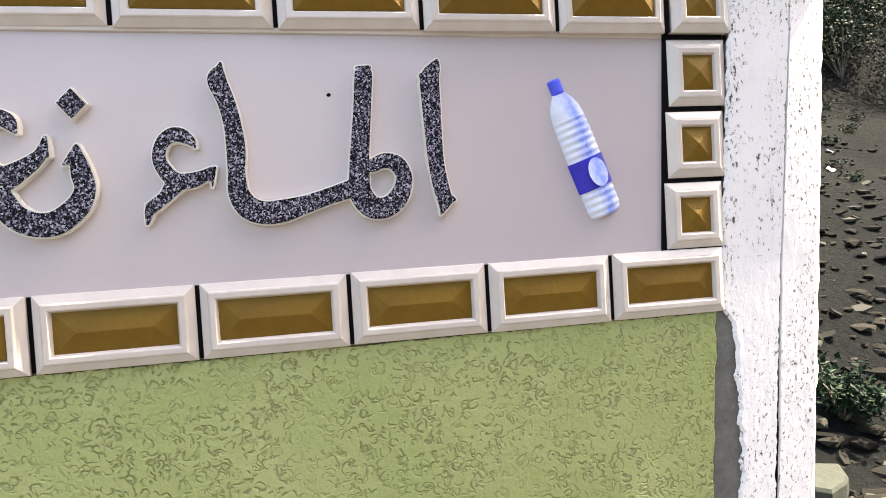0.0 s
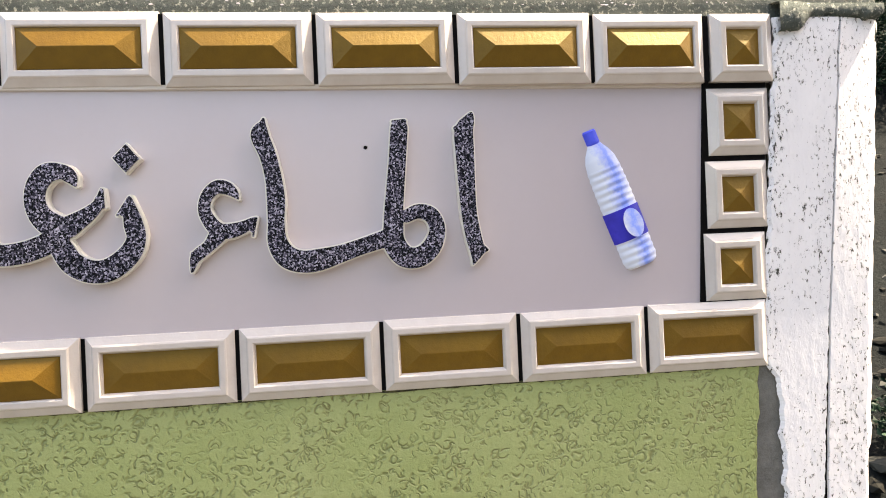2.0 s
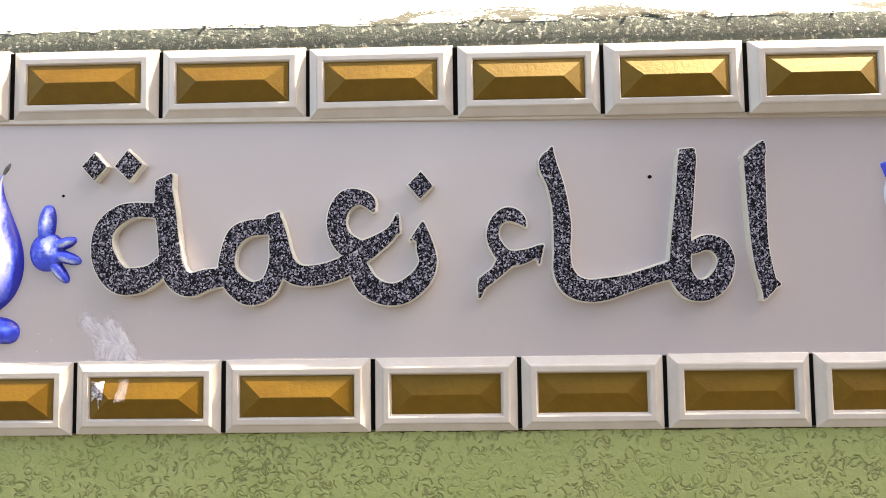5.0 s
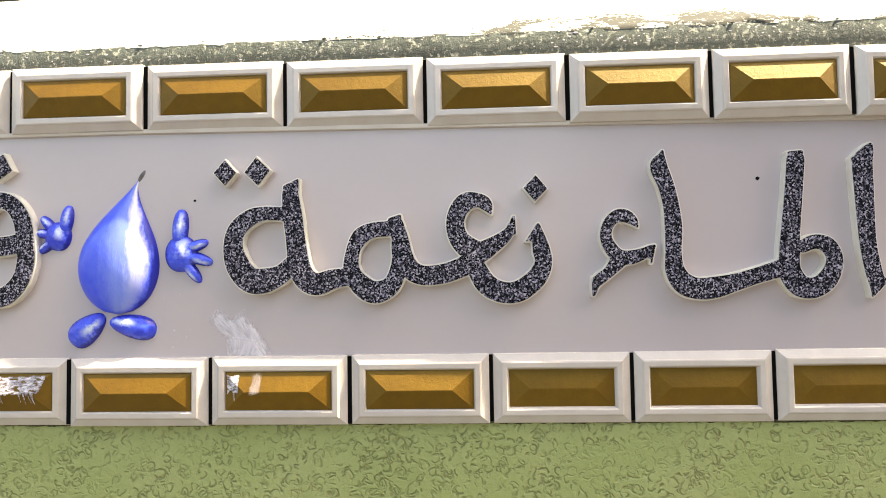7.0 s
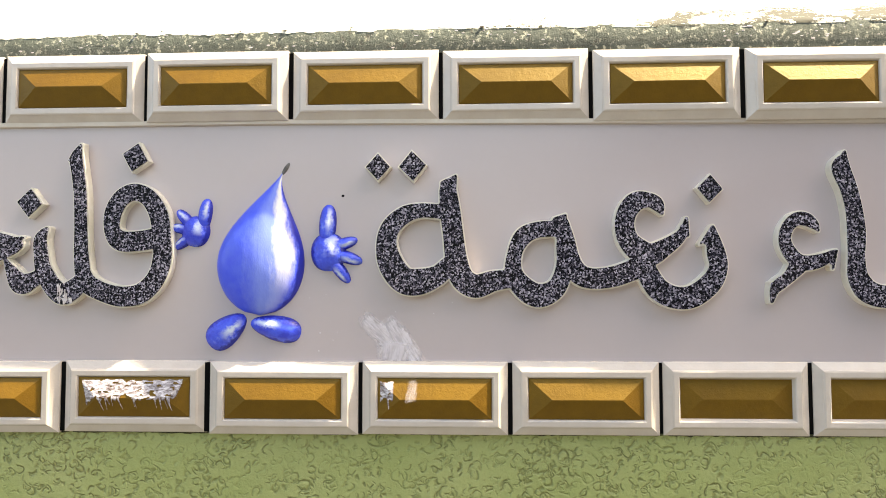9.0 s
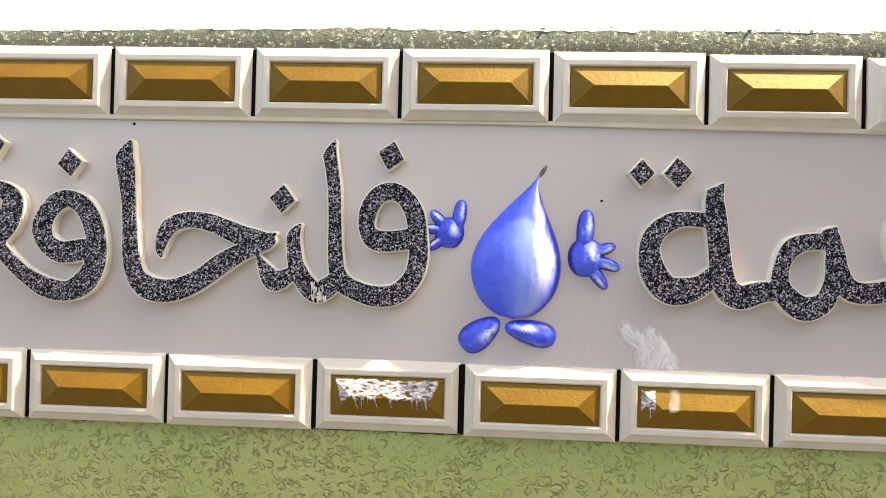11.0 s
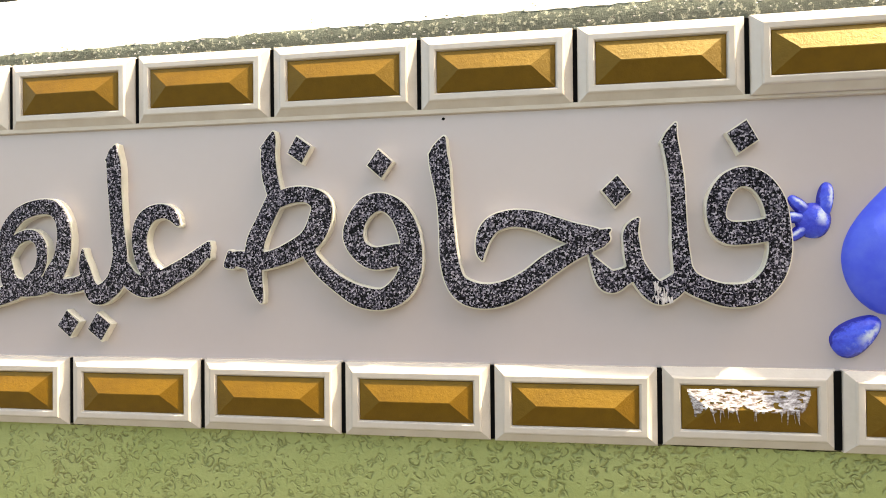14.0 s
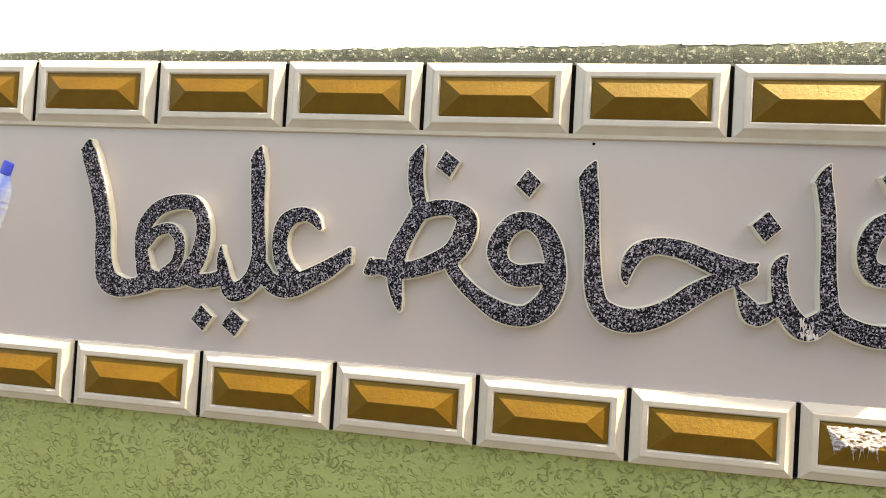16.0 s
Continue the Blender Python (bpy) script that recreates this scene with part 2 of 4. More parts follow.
shard_mat, nt, b = mat("shade_toned_shards")
isl = nt.nodes.new("ShaderNodeNewGeometry").outputs["Random Per Island"]
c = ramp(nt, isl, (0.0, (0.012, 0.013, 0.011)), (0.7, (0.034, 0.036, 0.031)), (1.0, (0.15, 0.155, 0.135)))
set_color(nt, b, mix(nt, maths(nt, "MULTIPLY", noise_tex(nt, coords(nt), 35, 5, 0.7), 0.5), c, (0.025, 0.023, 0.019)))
b.inputs["Roughness"].default_value = 0.9
b.inputs["Specular IOR Level"].default_value = 0.1

slab_mat, nt, b = mat("pale_stone_slab")
v = coords(nt)
set_color(nt, b, ramp(nt, noise_tex(nt, v, 18, 6, 0.7), (0.3, (0.032, 0.041, 0.029)), (0.7, (0.062, 0.074, 0.055))))
b.inputs["Roughness"].default_value = 0.85
bump(nt, b, noise_tex(nt, v, 60, 5, 0.7), 0.5, 0.008)

litter_mat, nt, b = mat("white_paper")
set_color(nt, b, ramp(nt, noise_tex(nt, coords(nt), 40), (0.3, 0.5), (0.7, 0.7)))

leaf_mat, nt, b = mat("dark_leaves")
isl = nt.nodes.new("ShaderNodeNewGeometry").outputs["Random Per Island"]
set_color(nt, b, ramp(nt, isl, (0.0, (0.006, 0.017, 0.009)), (0.6, (0.013, 0.034, 0.019)), (1.0, (0.034, 0.070, 0.036))))
b.inputs["Roughness"].default_value = 0.6
b.inputs["Specular IOR Level"].default_value = 0.15

# painted relief colours; across a relief u runs from edge to edge
def across(nt):
    t = nt.nodes.new("ShaderNodeTexCoord")
    sp = nt.nodes.new("ShaderNodeSeparateXYZ")
    nt.links.new(t.outputs["UV"], sp.inputs[0])
    return sp.outputs["X"], sp.outputs["Y"]


blue_mat, nt, b = mat("glossy_blue_paint_highlit")
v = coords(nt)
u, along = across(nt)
highlight_wobble = maths(nt, "SUBTRACT", noise_tex(nt, coords(nt, (1, 1, 0.35)), 85, 4, 0.7), 0.5)
u = maths(nt, "ADD", u, maths(nt, "MULTIPLY", highlight_wobble, 0.20))
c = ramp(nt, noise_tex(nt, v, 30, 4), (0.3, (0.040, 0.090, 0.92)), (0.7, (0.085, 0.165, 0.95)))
# highlight bands in pale blue and white, reflected light put into the colour
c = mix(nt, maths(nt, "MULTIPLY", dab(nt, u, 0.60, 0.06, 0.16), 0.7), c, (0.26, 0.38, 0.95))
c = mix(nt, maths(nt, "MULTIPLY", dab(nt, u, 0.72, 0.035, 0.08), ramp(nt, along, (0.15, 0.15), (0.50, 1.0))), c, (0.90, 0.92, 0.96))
# navy rim painted along the right edge
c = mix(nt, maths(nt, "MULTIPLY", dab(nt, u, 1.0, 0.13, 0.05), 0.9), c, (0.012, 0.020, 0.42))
set_color(nt, b, c)
b.inputs["Roughness"].default_value = 0.34
b.inputs["IOR"].default_value = 1.45
bump(nt, b, noise_tex(nt, coords(nt, (1, 1, 0.4)), 120, 4), 0.35, 0.002)

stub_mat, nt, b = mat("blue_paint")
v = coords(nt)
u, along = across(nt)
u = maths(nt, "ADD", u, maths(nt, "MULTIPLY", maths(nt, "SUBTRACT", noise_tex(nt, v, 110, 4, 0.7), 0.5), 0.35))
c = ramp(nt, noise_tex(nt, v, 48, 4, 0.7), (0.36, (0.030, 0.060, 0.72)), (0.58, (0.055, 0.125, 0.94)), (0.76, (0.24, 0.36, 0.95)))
# pale highlight spots, then navy edge shading, both put into the lobe colour
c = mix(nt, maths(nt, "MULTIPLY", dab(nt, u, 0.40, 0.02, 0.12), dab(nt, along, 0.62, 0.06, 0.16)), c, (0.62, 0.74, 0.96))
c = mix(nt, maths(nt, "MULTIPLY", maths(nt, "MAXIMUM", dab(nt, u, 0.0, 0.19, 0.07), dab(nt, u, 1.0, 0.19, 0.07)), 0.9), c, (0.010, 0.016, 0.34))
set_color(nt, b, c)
b.inputs["Roughness"].default_value = 0.27
b.inputs["IOR"].default_value = 1.5
bump(nt, b, noise_tex(nt, v, 70, 3), 0.5, 0.003)

tip_mat, nt, b = mat("bare_grey_tip")
set_color(nt, b, ramp(nt, noise_tex(nt, coords(nt), 120), (0.3, 0.10), (0.7, 0.22)))
b.inputs["Roughness"].default_value = 0.8

water_mat, nt, b = mat("white_and_pale_blue_paint")
v = coords(nt)
sep = nt.nodes.new("ShaderNodeSeparateXYZ")
nt.links.new(v, sep.inputs[0])
wob = maths(nt, "ADD", sep.outputs["X"], maths(nt, "MULTIPLY", maths(nt, "SUBTRACT", noise_tex(nt, v, 55, 4, 0.7), 0.5), 0.035))
band = maths(nt, "SUBTRACT", 1.0, maths(nt, "MINIMUM", maths(nt, "MULTIPLY", maths(nt, "ABSOLUTE", maths(nt, "SUBTRACT", wob, 0.008)), 55.0), 1.0))
c = mix(nt, maths(nt, "MULTIPLY", band, 0.9), (0.74, 0.80, 0.93), (0.15, 0.28, 0.92))
set_color(nt, b, c)
b.inputs["Roughness"].default_value = 0.4

navy_mat, nt, b = mat("navy_label_paint")
set_color(nt, b, ramp(nt, noise_tex(nt, coords(nt), 60), (0.3, (0.018, 0.018, 0.42)), (0.7, (0.03, 0.03, 0.56))))
b.inputs["Roughness"].default_value = 0.4
cap_mat, nt, b = mat("blue_cap_paint")
set_color(nt, b, ramp(nt, noise_tex(nt, coords(nt), 60), (0.3, (0.045, 0.08, 0.78)), (0.7, (0.07, 0.12, 0.90))))
b.inputs["Roughness"].default_value = 0.4

smear_mat, nt, b = mat("lime_smear")
isl = nt.nodes.new("ShaderNodeNewGeometry").outputs["Random Per Island"]
c = ramp(nt, isl, (0.0, (0.52, 0.47, 0.48)), (0.5, (0.68, 0.65, 0.68)), (1.0, (0.84, 0.83, 0.86)))
set_color(nt, b, mix(nt, maths(nt, "MULTIPLY", noise_tex(nt, coords(nt), 160, 5, 0.7), 0.25), c, (0.55, 0.50, 0.53)))
b.inputs["Roughness"].default_value = 0.6

lime_mat, nt, b = mat("white_lime")
v = coords(nt)
set_color(nt, b, ramp(nt, noise_tex(nt, v, 220, 5, 0.7), (0.38, (0.55, 0.51, 0.53)), (0.58, (0.80, 0.78, 0.82))))
b.inputs["Roughness"].default_value = 0.6


film_mat, nt, b = mat("silvery_paint_film")
v = coords(nt, (0.35, 1, 1))
c = ramp(nt, noise_tex(nt, v, 260, 5, 0.75), (0.38, (0.10, 0.065, 0.04)), (0.48, (0.34, 0.31, 0.34)), (0.62, (0.80, 0.79, 0.84)))
set_color(nt, b, c)
b.inputs["Roughness"].default_value = 0.3
bump(nt, b, noise_tex(nt, v, 200, 4, 0.7), 0.6, 0.002)

# grey earth for the unseen light-bouncing sheet before the wall
bounce_mat, nt, b = mat("bounce_earth")
v = coords(nt)
c = ramp(nt, noise_tex(nt, v, 1.4, 6, 0.65), (0.3, (0.050, 0.048, 0.043)), (0.7, (0.075, 0.072, 0.065)))
c = mix(nt, maths(nt, "MULTIPLY", noise_tex(nt, v, 60, 6, 0.75), 0.4), c, (0.06, 0.055, 0.048))
set_color(nt, b, c)
b.inputs["Roughness"].default_value = 0.95
bump(nt, b, noise_tex(nt, v, 30, 6, 0.7), 0.7, 0.02)


# ---- mesh helpers ----
def link(name, bm, material, parent=None, label="", smooth=False):
    me = bpy.data.meshes.new(name)
    bmesh.ops.recalc_face_normals(bm, faces=bm.faces)
    bm.to_mesh(me)
    bm.free()
    me.materials.append(material)
    if smooth:
        for p in me.polygons:
            p.use_smooth = True
    ob = new(name, me)
    if parent is not None:
        ob.parent = parent
    if label:
        ob["label"] = label
    return ob


part = link


def box(bm, x0, x1, y0, y1, z0, z1):
    vs = [bm.verts.new((x, y, z)) for x in (x0, x1) for y in (y0, y1) for z in (z0, z1)]
    for f in ((0, 1, 3, 2), (4, 6, 7, 5), (0, 4, 5, 1), (2, 3, 7, 6), (0, 2, 6, 4), (1, 5, 7, 3)):
        bm.faces.new([vs[i] for i in f])


def grid_skin(bm, rows, close=False):
    """Quads between rows of points of equal length."""
    vs = [[bm.verts.new(p) for p in row] for row in rows]
    for a, c in zip(vs, vs[1:]):
        n = len(a)
        for i in range(n if close else n - 1):
            j = (i + 1) % n
            bm.faces.new((a[i], a[j], c[j], c[i]))
    return vs


def wob(x, z, s, k=0.0):
    return noise.noise((x * s, z * s, k))


# ---- the wall ----
COPING_FOOT = lambda x: 1.743 - 0.0140 * max(0.0, -1.7 - x)

bm = bmesh.new()
box(bm, -6.0, 0.17, 0.012, 0.42, -0.3, 1.70)
tagged(link("wall_core", bm, bare_mat), "grey cement wall core behind the painted sign", "wall", kind="structure")

# green plaster, with a ragged end beside the post
bm = bmesh.new()
rows = []
for i in range(91):
    z = -0.2 + 1.40 * i / 90
    lean = 0.068 * (z - 1.17)
    e = 0.073 + lean + 0.004 * wob(0, z, 22) + 0.003 * wob(3, z, 70)
    rows.append([(-6.0, 0.02, z), (-6.0, 0.0, z), (-3.0, 0.0, z), (e - 0.004, 0.0, z), (e, 0.003, z), (e + 0.001, 0.02, z)])
grid_skin(bm, rows)
tagged(link("wall_plaster", bm, green_mat), "green plaster wall worked in small curls, below the sign", "wall", kind="structure")

# polished panel that carries the letters
bm = bmesh.new()
box(bm, -3.42, 0.006, 0.0, 0.018, 1.262, 1.63)
tagged(link("sign_panel", bm, panel_mat), "smooth pinkish-grey polished sign panel set in a wall", "sign panel")

# cement strip under the coping, crumbly along its upper edge
N = 700
bm = bmesh.new()
rows = []
for i in range(N + 1):
    x = -4.0 + 4.285 * i / N
    z = COPING_FOOT(x) + 0.0022 * wob(x, 0, 26) + 0.0018 * wob(x, 4, 110) + 0.0012 * wob(x, 9, 260)
    y = 0.0035 + 0.0008 * wob(x, 1, 60)
    rows.append([(x, 0.02, 1.66), (x, 0.001 + 0.0006 * wob(x, 2, 40), 1.66), (x, 0.0012 + 0.0006 * wob(x, 3, 50), 1.722), (x, y, z), (x, y + 0.02, z + 0.0115), (x, y + 0.09, z + 0.050)])
vs = grid_skin(bm, rows)
for end in (vs[0], vs[-1]):
    bm.faces.new(end)
tagged(link("cement_edge", bm, cement_mat, smooth=True), "crumbling grey cement edge under the white coping", "wall edge", kind="structure")

# sloping white coping, its foot broken away in places
bm = bmesh.new()
rows = []
for i in range(N + 1):
    x = -6.0 + 6.288 * i / N
    z = COPING_FOOT(x)
    up = min(0.017, max(0.0, 0.004 + (1.0 + 1.2 * max(0.0, min(1.0, (x + 1.1) * 2))) * (0.010 * wob(x, 0, 7) + 0.010 * wob(x, 2, 31) + 0.006 * wob(x, 6, 120) - 0.001) - 0.004))
    row = [(x, 0.0055 + 0.82 * up, z + 0.64 * up - 0.014)]
    for k in range(9):
        s = up + (0.30 - up) * (k / 8) ** 1.5
        row.append((x, 0.003 + 0.82 * s, z + 0.0012 + 0.64 * s + 0.0010 * wob(x, s, 35) + 0.006 * wob(x, s, 3)))
    rows.append(row + [(x, 0.44, z + 0.20), (x, 0.45, 1.60)])
vs = grid_skin(bm, rows)
for end in (vs[0], vs[-1]):
    bm.faces.new(end)
tagged(link("wall_coping", bm, coping_mat, smooth=True), "sloping whitewashed wall coping, weathered and flecked", "wall coping", kind="structure")

# crumbs left along the coping's foot
bm = bmesh.new()
rng = random.Random(5)
for _ in range(110):
    x = rng.uniform(-3.2, 0.28)
    if rng.random() > 0.35 + 0.65 * max(0, wob(x, 7, 3.0) + 0.3):
        continue
    s = 0.035 * rng.random() ** 3.0
    r = rng.uniform(0.0006, 0.0020)
    at = Vector((x, 0.003 + 0.82 * s, COPING_FOOT(x) + 0.002 + 0.64 * s))
    ico = bmesh.ops.create_icosphere(bm, subdivisions=1, radius=r)
    for q in ico["verts"]:
        q.co = Vector((q.co.x * rng.uniform(0.8, 2.2), q.co.y, q.co.z * 0.7)) + at
tagged(link("cement_crumbs", bm, bare_mat), "grey cement crumbs lying on the white coping", "crumbs", kind="stuff")

# lime flecks splashed on the cement below the coping
bm = bmesh.new()
for _ in range(1900):
    x = rng.uniform(-3.9, 0.10)
    drop_by = 0.030 * rng.random() ** 2.2 - 0.003
    if rng.random() > 0.45 + 0.9 * wob(x, 2, 4.0):
        continue
    r = rng.uniform(0.0005, 0.0017)
    at = Vector((x, 0.0012 + 0.0022 * min(1.0, max(0.0, (COPING_FOOT(x) - drop_by - 1.722) / 0.021)) + 0.09 * max(0.0, 0.004 - drop_by), COPING_FOOT(x) - drop_by))
    ico = bmesh.ops.create_icosphere(bm, subdivisions=1, radius=r)
    wide, tall = rng.uniform(0.8, 2.6), rng.uniform(0.5, 1.0)
    for q in ico["verts"]:
        q.co = Vector((q.co.x * wide * rng.uniform(0.7, 1.2), q.co.y * 0.22, q.co.z * tall * rng.uniform(0.7, 1.2))) + at
tagged(link("lime_flecks", bm, lime_mat), "white lime flecks on the grey cement strip", "flecks", kind="stuff")

# the whitewashed post at the wall's end
bm = bmesh.new()
rows, crack_shade = [], []
for i in range(761):
    z = -0.2 + 1.892 * i / 760
    d = 0.062 * (z - 1.6)
    low = max(0.0, min(1.0, (1.19 - z) / 0.03))
    left = 0.102 + d + low * 0.005 + low * (0.012 + 0.019 * max(0.0, min(1.0, (1.17 - z) / 0.15)) + 0.011 * wob(0, z, 13.3, 3) + 0.007 * wob(0.3, z, 37.7, 5) + 0.0028 * wob(0.7, z, 171.3, 8)) + 0.003 * wob(0, z, 60) + (1 - low) * (0.005 * max(-0.2, wob(0.7, z, 47.3, 8)) + 0.002 * wob(0.2, z, 190, 4))
    crack = 0.207 + d + 0.002 * wob(5, z, 18)
    deep = 0.013 + 0.006 * max(0.0, wob(8, z, 7) + 0.25) + 0.004 * max(0, 1.25 - z)
    right = 0.276 + d + 0.002 * wob(1, z, 25)
    outer = right + 0.017 - (0.010 if z < 1.045 + 0.005 * wob(2, z, 80) else 0.0) + 0.0015 * wob(7, z, 50)
    f, g = -0.005 - 0.011 * max(0.0, min(1.0, (z - 1.25) / 0.40)), -0.004
    gape = 0.0050 * max(0.0, min(1.0, (1.32 - z) / 0.35)) * (0.6 + max(0.0, 0.9 * wob(4, z, 30)))
    crack_shade.append([(crack - 0.011, f + 0.0042, z), (crack + 0.0035, f + 0.0042, z)])
    rows.append([(left + 0.012, 0.014, z), (left, f + 0.003, z), (left + 0.006, f, z), (crack - 0.022, f, z), (crack - 0.0014 - gape - 0.0030 * abs(wob(6, z, 60)), f, z), (crack - gape, f + deep, z), (crack, f + deep, z),
                 (crack + 0.0016, f, z), (crack + 0.02, 0.7 * f + 0.3 * g, z), (right - 0.006, g, z), (right, g + 0.003, z), (outer, g + 0.020, z), (outer + 0.002, 0.43, z), (left + 0.001, 0.43, z)])
vs = grid_skin(bm, rows, close=True)
bm.faces.new(vs[-1])
post = tagged(link("wall_post", bm, white_mat), "whitewashed plaster post with a vertical crack and worn pits", "post")
# black ribbon laid in the crack to stand in for the shade of its depth
bm = bmesh.new()
grid_skin(bm, crack_shade)
part("crack", bm, grout_mat, post, "black ribbon for the shade inside the crack")


# bare cement between the green plaster and the whitewash
bm = bmesh.new()
grid_skin(bm, [[(0.03 + 0.062 * (z - 1.6), 0.0135, z), (0.03 + 0.062 * (z - 1.6), 0.0025 + 0.0012 * wob(1, z, 30), z), (0.19 + 0.062 * (z - 1.6), 0.0025, z)] for z in (-0.2 + 0.02 * i for i in range(71))])
tagged(link("bare_strip", bm, bare_mat, smooth=True), "bare grey cement strip beside the white post", "wall", kind="structure")

# cement daubed over the post's head
bm = bmesh.new()
front = []
for i in range(60):
    x = 0.112 + 0.172 * i / 59
    low = 1.690 - (0.022 if x < 0.145 else 0.022 - 1.05 * (x - 0.145) if x < 0.167 else -0.001) + 0.008 * wob(x, 0, 60) + 0.005 * wob(x, 3, 160)
    fat = 0.0180 + 0.007 * max(0.0, min(1.0, (0.168 - x) / 0.03))
    front.append([(x, -0.001, low - 0.001), (x, -fat - 0.06 * fat * wob(x, 1, 80), low + 0.004), (x, -fat, 1.712), (x, 0.02, 1.722)])
grid_skin(bm, front)
tagged(link("cement_daub", bm, cement_mat, smooth=True), "rough cement daubed over the head of the white post", "wall edge", kind="structure")


# ---- tile border ----
def ring_loft(bm, w, h, rings):
    """Rectangles inset one after the other: (inset, height)."""
    vs = []
    for inset, y in rings:
        x, z = w / 2 - inset, h / 2 - inset
        vs.append([bm.verts.new(p) for p in ((-x, -y, -z), (x, -y, -z), (x, -y, z), (-x, -y, z))])
    for a, c in zip(vs, vs[1:]):
        for i in range(4):
            j = (i + 1) % 4
            bm.faces.new((a[i], a[j], c[j], c[i]))
    return vs


def tile_meshes(w, h):
    m = 0.0225
    bm = bmesh.new()
    ring_loft(bm, w, h, ((0.0, -0.010), (0.0, 0.0035), (0.0010, 0.0048), (0.0105, 0.0100), (0.0118, 0.0118), (0.0135, 0.0125), (0.0195, 0.0125), (0.0212, 0.0115), (m, 0.0085), (m + 0.001, 0.006)))
    frame_mesh = bpy.data.meshes.new("tile")
    bmesh.ops.recalc_face_normals(bm, faces=bm.faces)
    bm.to_mesh(frame_mesh)
    bm.free()
    frame_mesh.materials.append(cream_mat)
    bm = bmesh.new()
    vs = ring_loft(bm, w, h, ((m, 0.005), (m, 0.0098), (m + 0.0010, 0.0104)))
    # hipped top
    rx, rz = max(0.0006, w / 2 - m - 0.030), 0.0
    ridge = [bm.verts.new((x, -0.0200, z)) for x, z in ((-rx, rz - 0.0005), (rx, rz - 0.0005), (rx, rz + 0.0005), (-rx, rz + 0.0005))]
    for i in range(4):
        j = (i + 1) % 4
        bm.faces.new((vs[-1][i], vs[-1][j], ridge[j], ridge[i]))
    bm.faces.new(ridge)
    inlay_mesh = bpy.data.meshes.new("inlay")
    bmesh.ops.recalc_face_normals(bm, faces=bm.faces)
    bm.to_mesh(inlay_mesh)
    bm.free()
    inlay_mesh.materials.append(amber_mat)
    return frame_mesh, inlay_mesh


LONG, SQUARE = tile_meshes(0.2, 0.1), tile_meshes(0.096, 0.096)


def tile(parent, meshes, x, z, sx=1.0, sz=1.0, turn=0.0, y=0.0, skew=0.0, swell=1.0):
    ob = new("tile", meshes[0])
    ob.parent = parent
    ob.matrix_basis = Matrix.LocRotScale((x, y, z), Euler((0, radians(turn), radians(skew))), (sx, 1, sz))
    inner = new("inlay", meshes[1])
    inner.parent = ob
    inner.scale = (1, swell, 1)
    inner["label"] = "amber glazed hipped inlay"
    return ob


def border(name, label):
    e = new(name)
    return tagged(e, label, "tile border")


rng = random.Random(3)
# joints of the two rows, from the end post leftwards
TOP = (0.001, -0.169, -0.365, -0.559, -0.760, -0.966, -1.174, -1.386, -1.595, -1.804, -2.010, -2.220, -2.428, -2.637, -2.850, -3.057, -3.264, -3.471)
LOW = (0.0865, -0.102, -0.291, -0.485, -0.680, -0.878, -1.081, -1.285, -1.497, -1.705, -1.915, -2.118, -2.325, -2.533, -2.743, -2.950, -3.156, -3.362)
TOP_Z = lambda x: 1.6475 + 0.0145 * min(1.0, max(0.0, -x / 1.4))
LOW_Z = lambda x: 1.2268 + 0.0018 * max(0.0, min(1.0, 1 + x))
proud = lambda x: 0.005 * max(0.0, min(1.0, (x + 0.98) / 0.25)) + 0.004 * max(0.0, min(1.0, (x + 0.6) / 0.3)) + 0.004 * max(0.0, 1 - abs(x + 1.47) / 0.16)
upper = border("upper_tile_row", "row of cream glazed tiles with amber inlays above the lettering")
for a, c in zip(TOP, TOP[1:]):
    x = (a + c) / 2
    tile(upper, LONG, x, TOP_Z(x) + rng.uniform(-0.0006, 0.0006), (a - c - 0.0058) / 0.2, 0.995, rng.uniform(-0.15, 0.15), -proud(x))
lift = lambda x: 0.006 * max(0.0, min(1.0, (-0.88 - x) / 0.15)) * min(1.0, abs(x + 1.62) / 0.18)
lower = border("lower_tile_row", "row of cream glazed tiles with amber inlays below the lettering")
for a, c in zip(LOW, LOW[1:]):
    x = (a + c) / 2
    tile(lower, LONG, x, LOW_Z(x) + rng.uniform(-0.0006, 0.0006), (a - c - 0.0058) / 0.2, 0.985, rng.uniform(-0.15, 0.15), -lift(x), 1.1 if abs(x + 1.81) < 0.05 else rng.uniform(-0.25, 0.25), 0.58 if x > -0.95 else 1.0)
column = border("end_tile_column", "column of square cream tiles with amber pyramids")
for x, z in ((0.0570, 1.6485), (0.0525, 1.5415), (0.0460, 1.4345), (0.0390, 1.3285)):
    tile(column, SQUARE, x, z, 0.995, 1.03, y=-0.009 if z > 1.6 else 0.0, swell=0.7)

# thin cream lip under the upper row
bm = bmesh.new()
grid_skin(bm, [[(x, 0.002, TOP_Z(x) - 0.0475), (x, -0.0052, TOP_Z(x) - 0.0475), (x, -0.0048, TOP_Z(x) - 0.0532), (x, -0.002, TOP_Z(x) - 0.0545), (x, 0.002, TOP_Z(x) - 0.0545)] for x in (-0.004 - 0.05 * i for i in range(69))])
tagged(link("panel_lip", bm, cream_mat), "thin cream lip between tile row and panel", "trim", kind="structure")

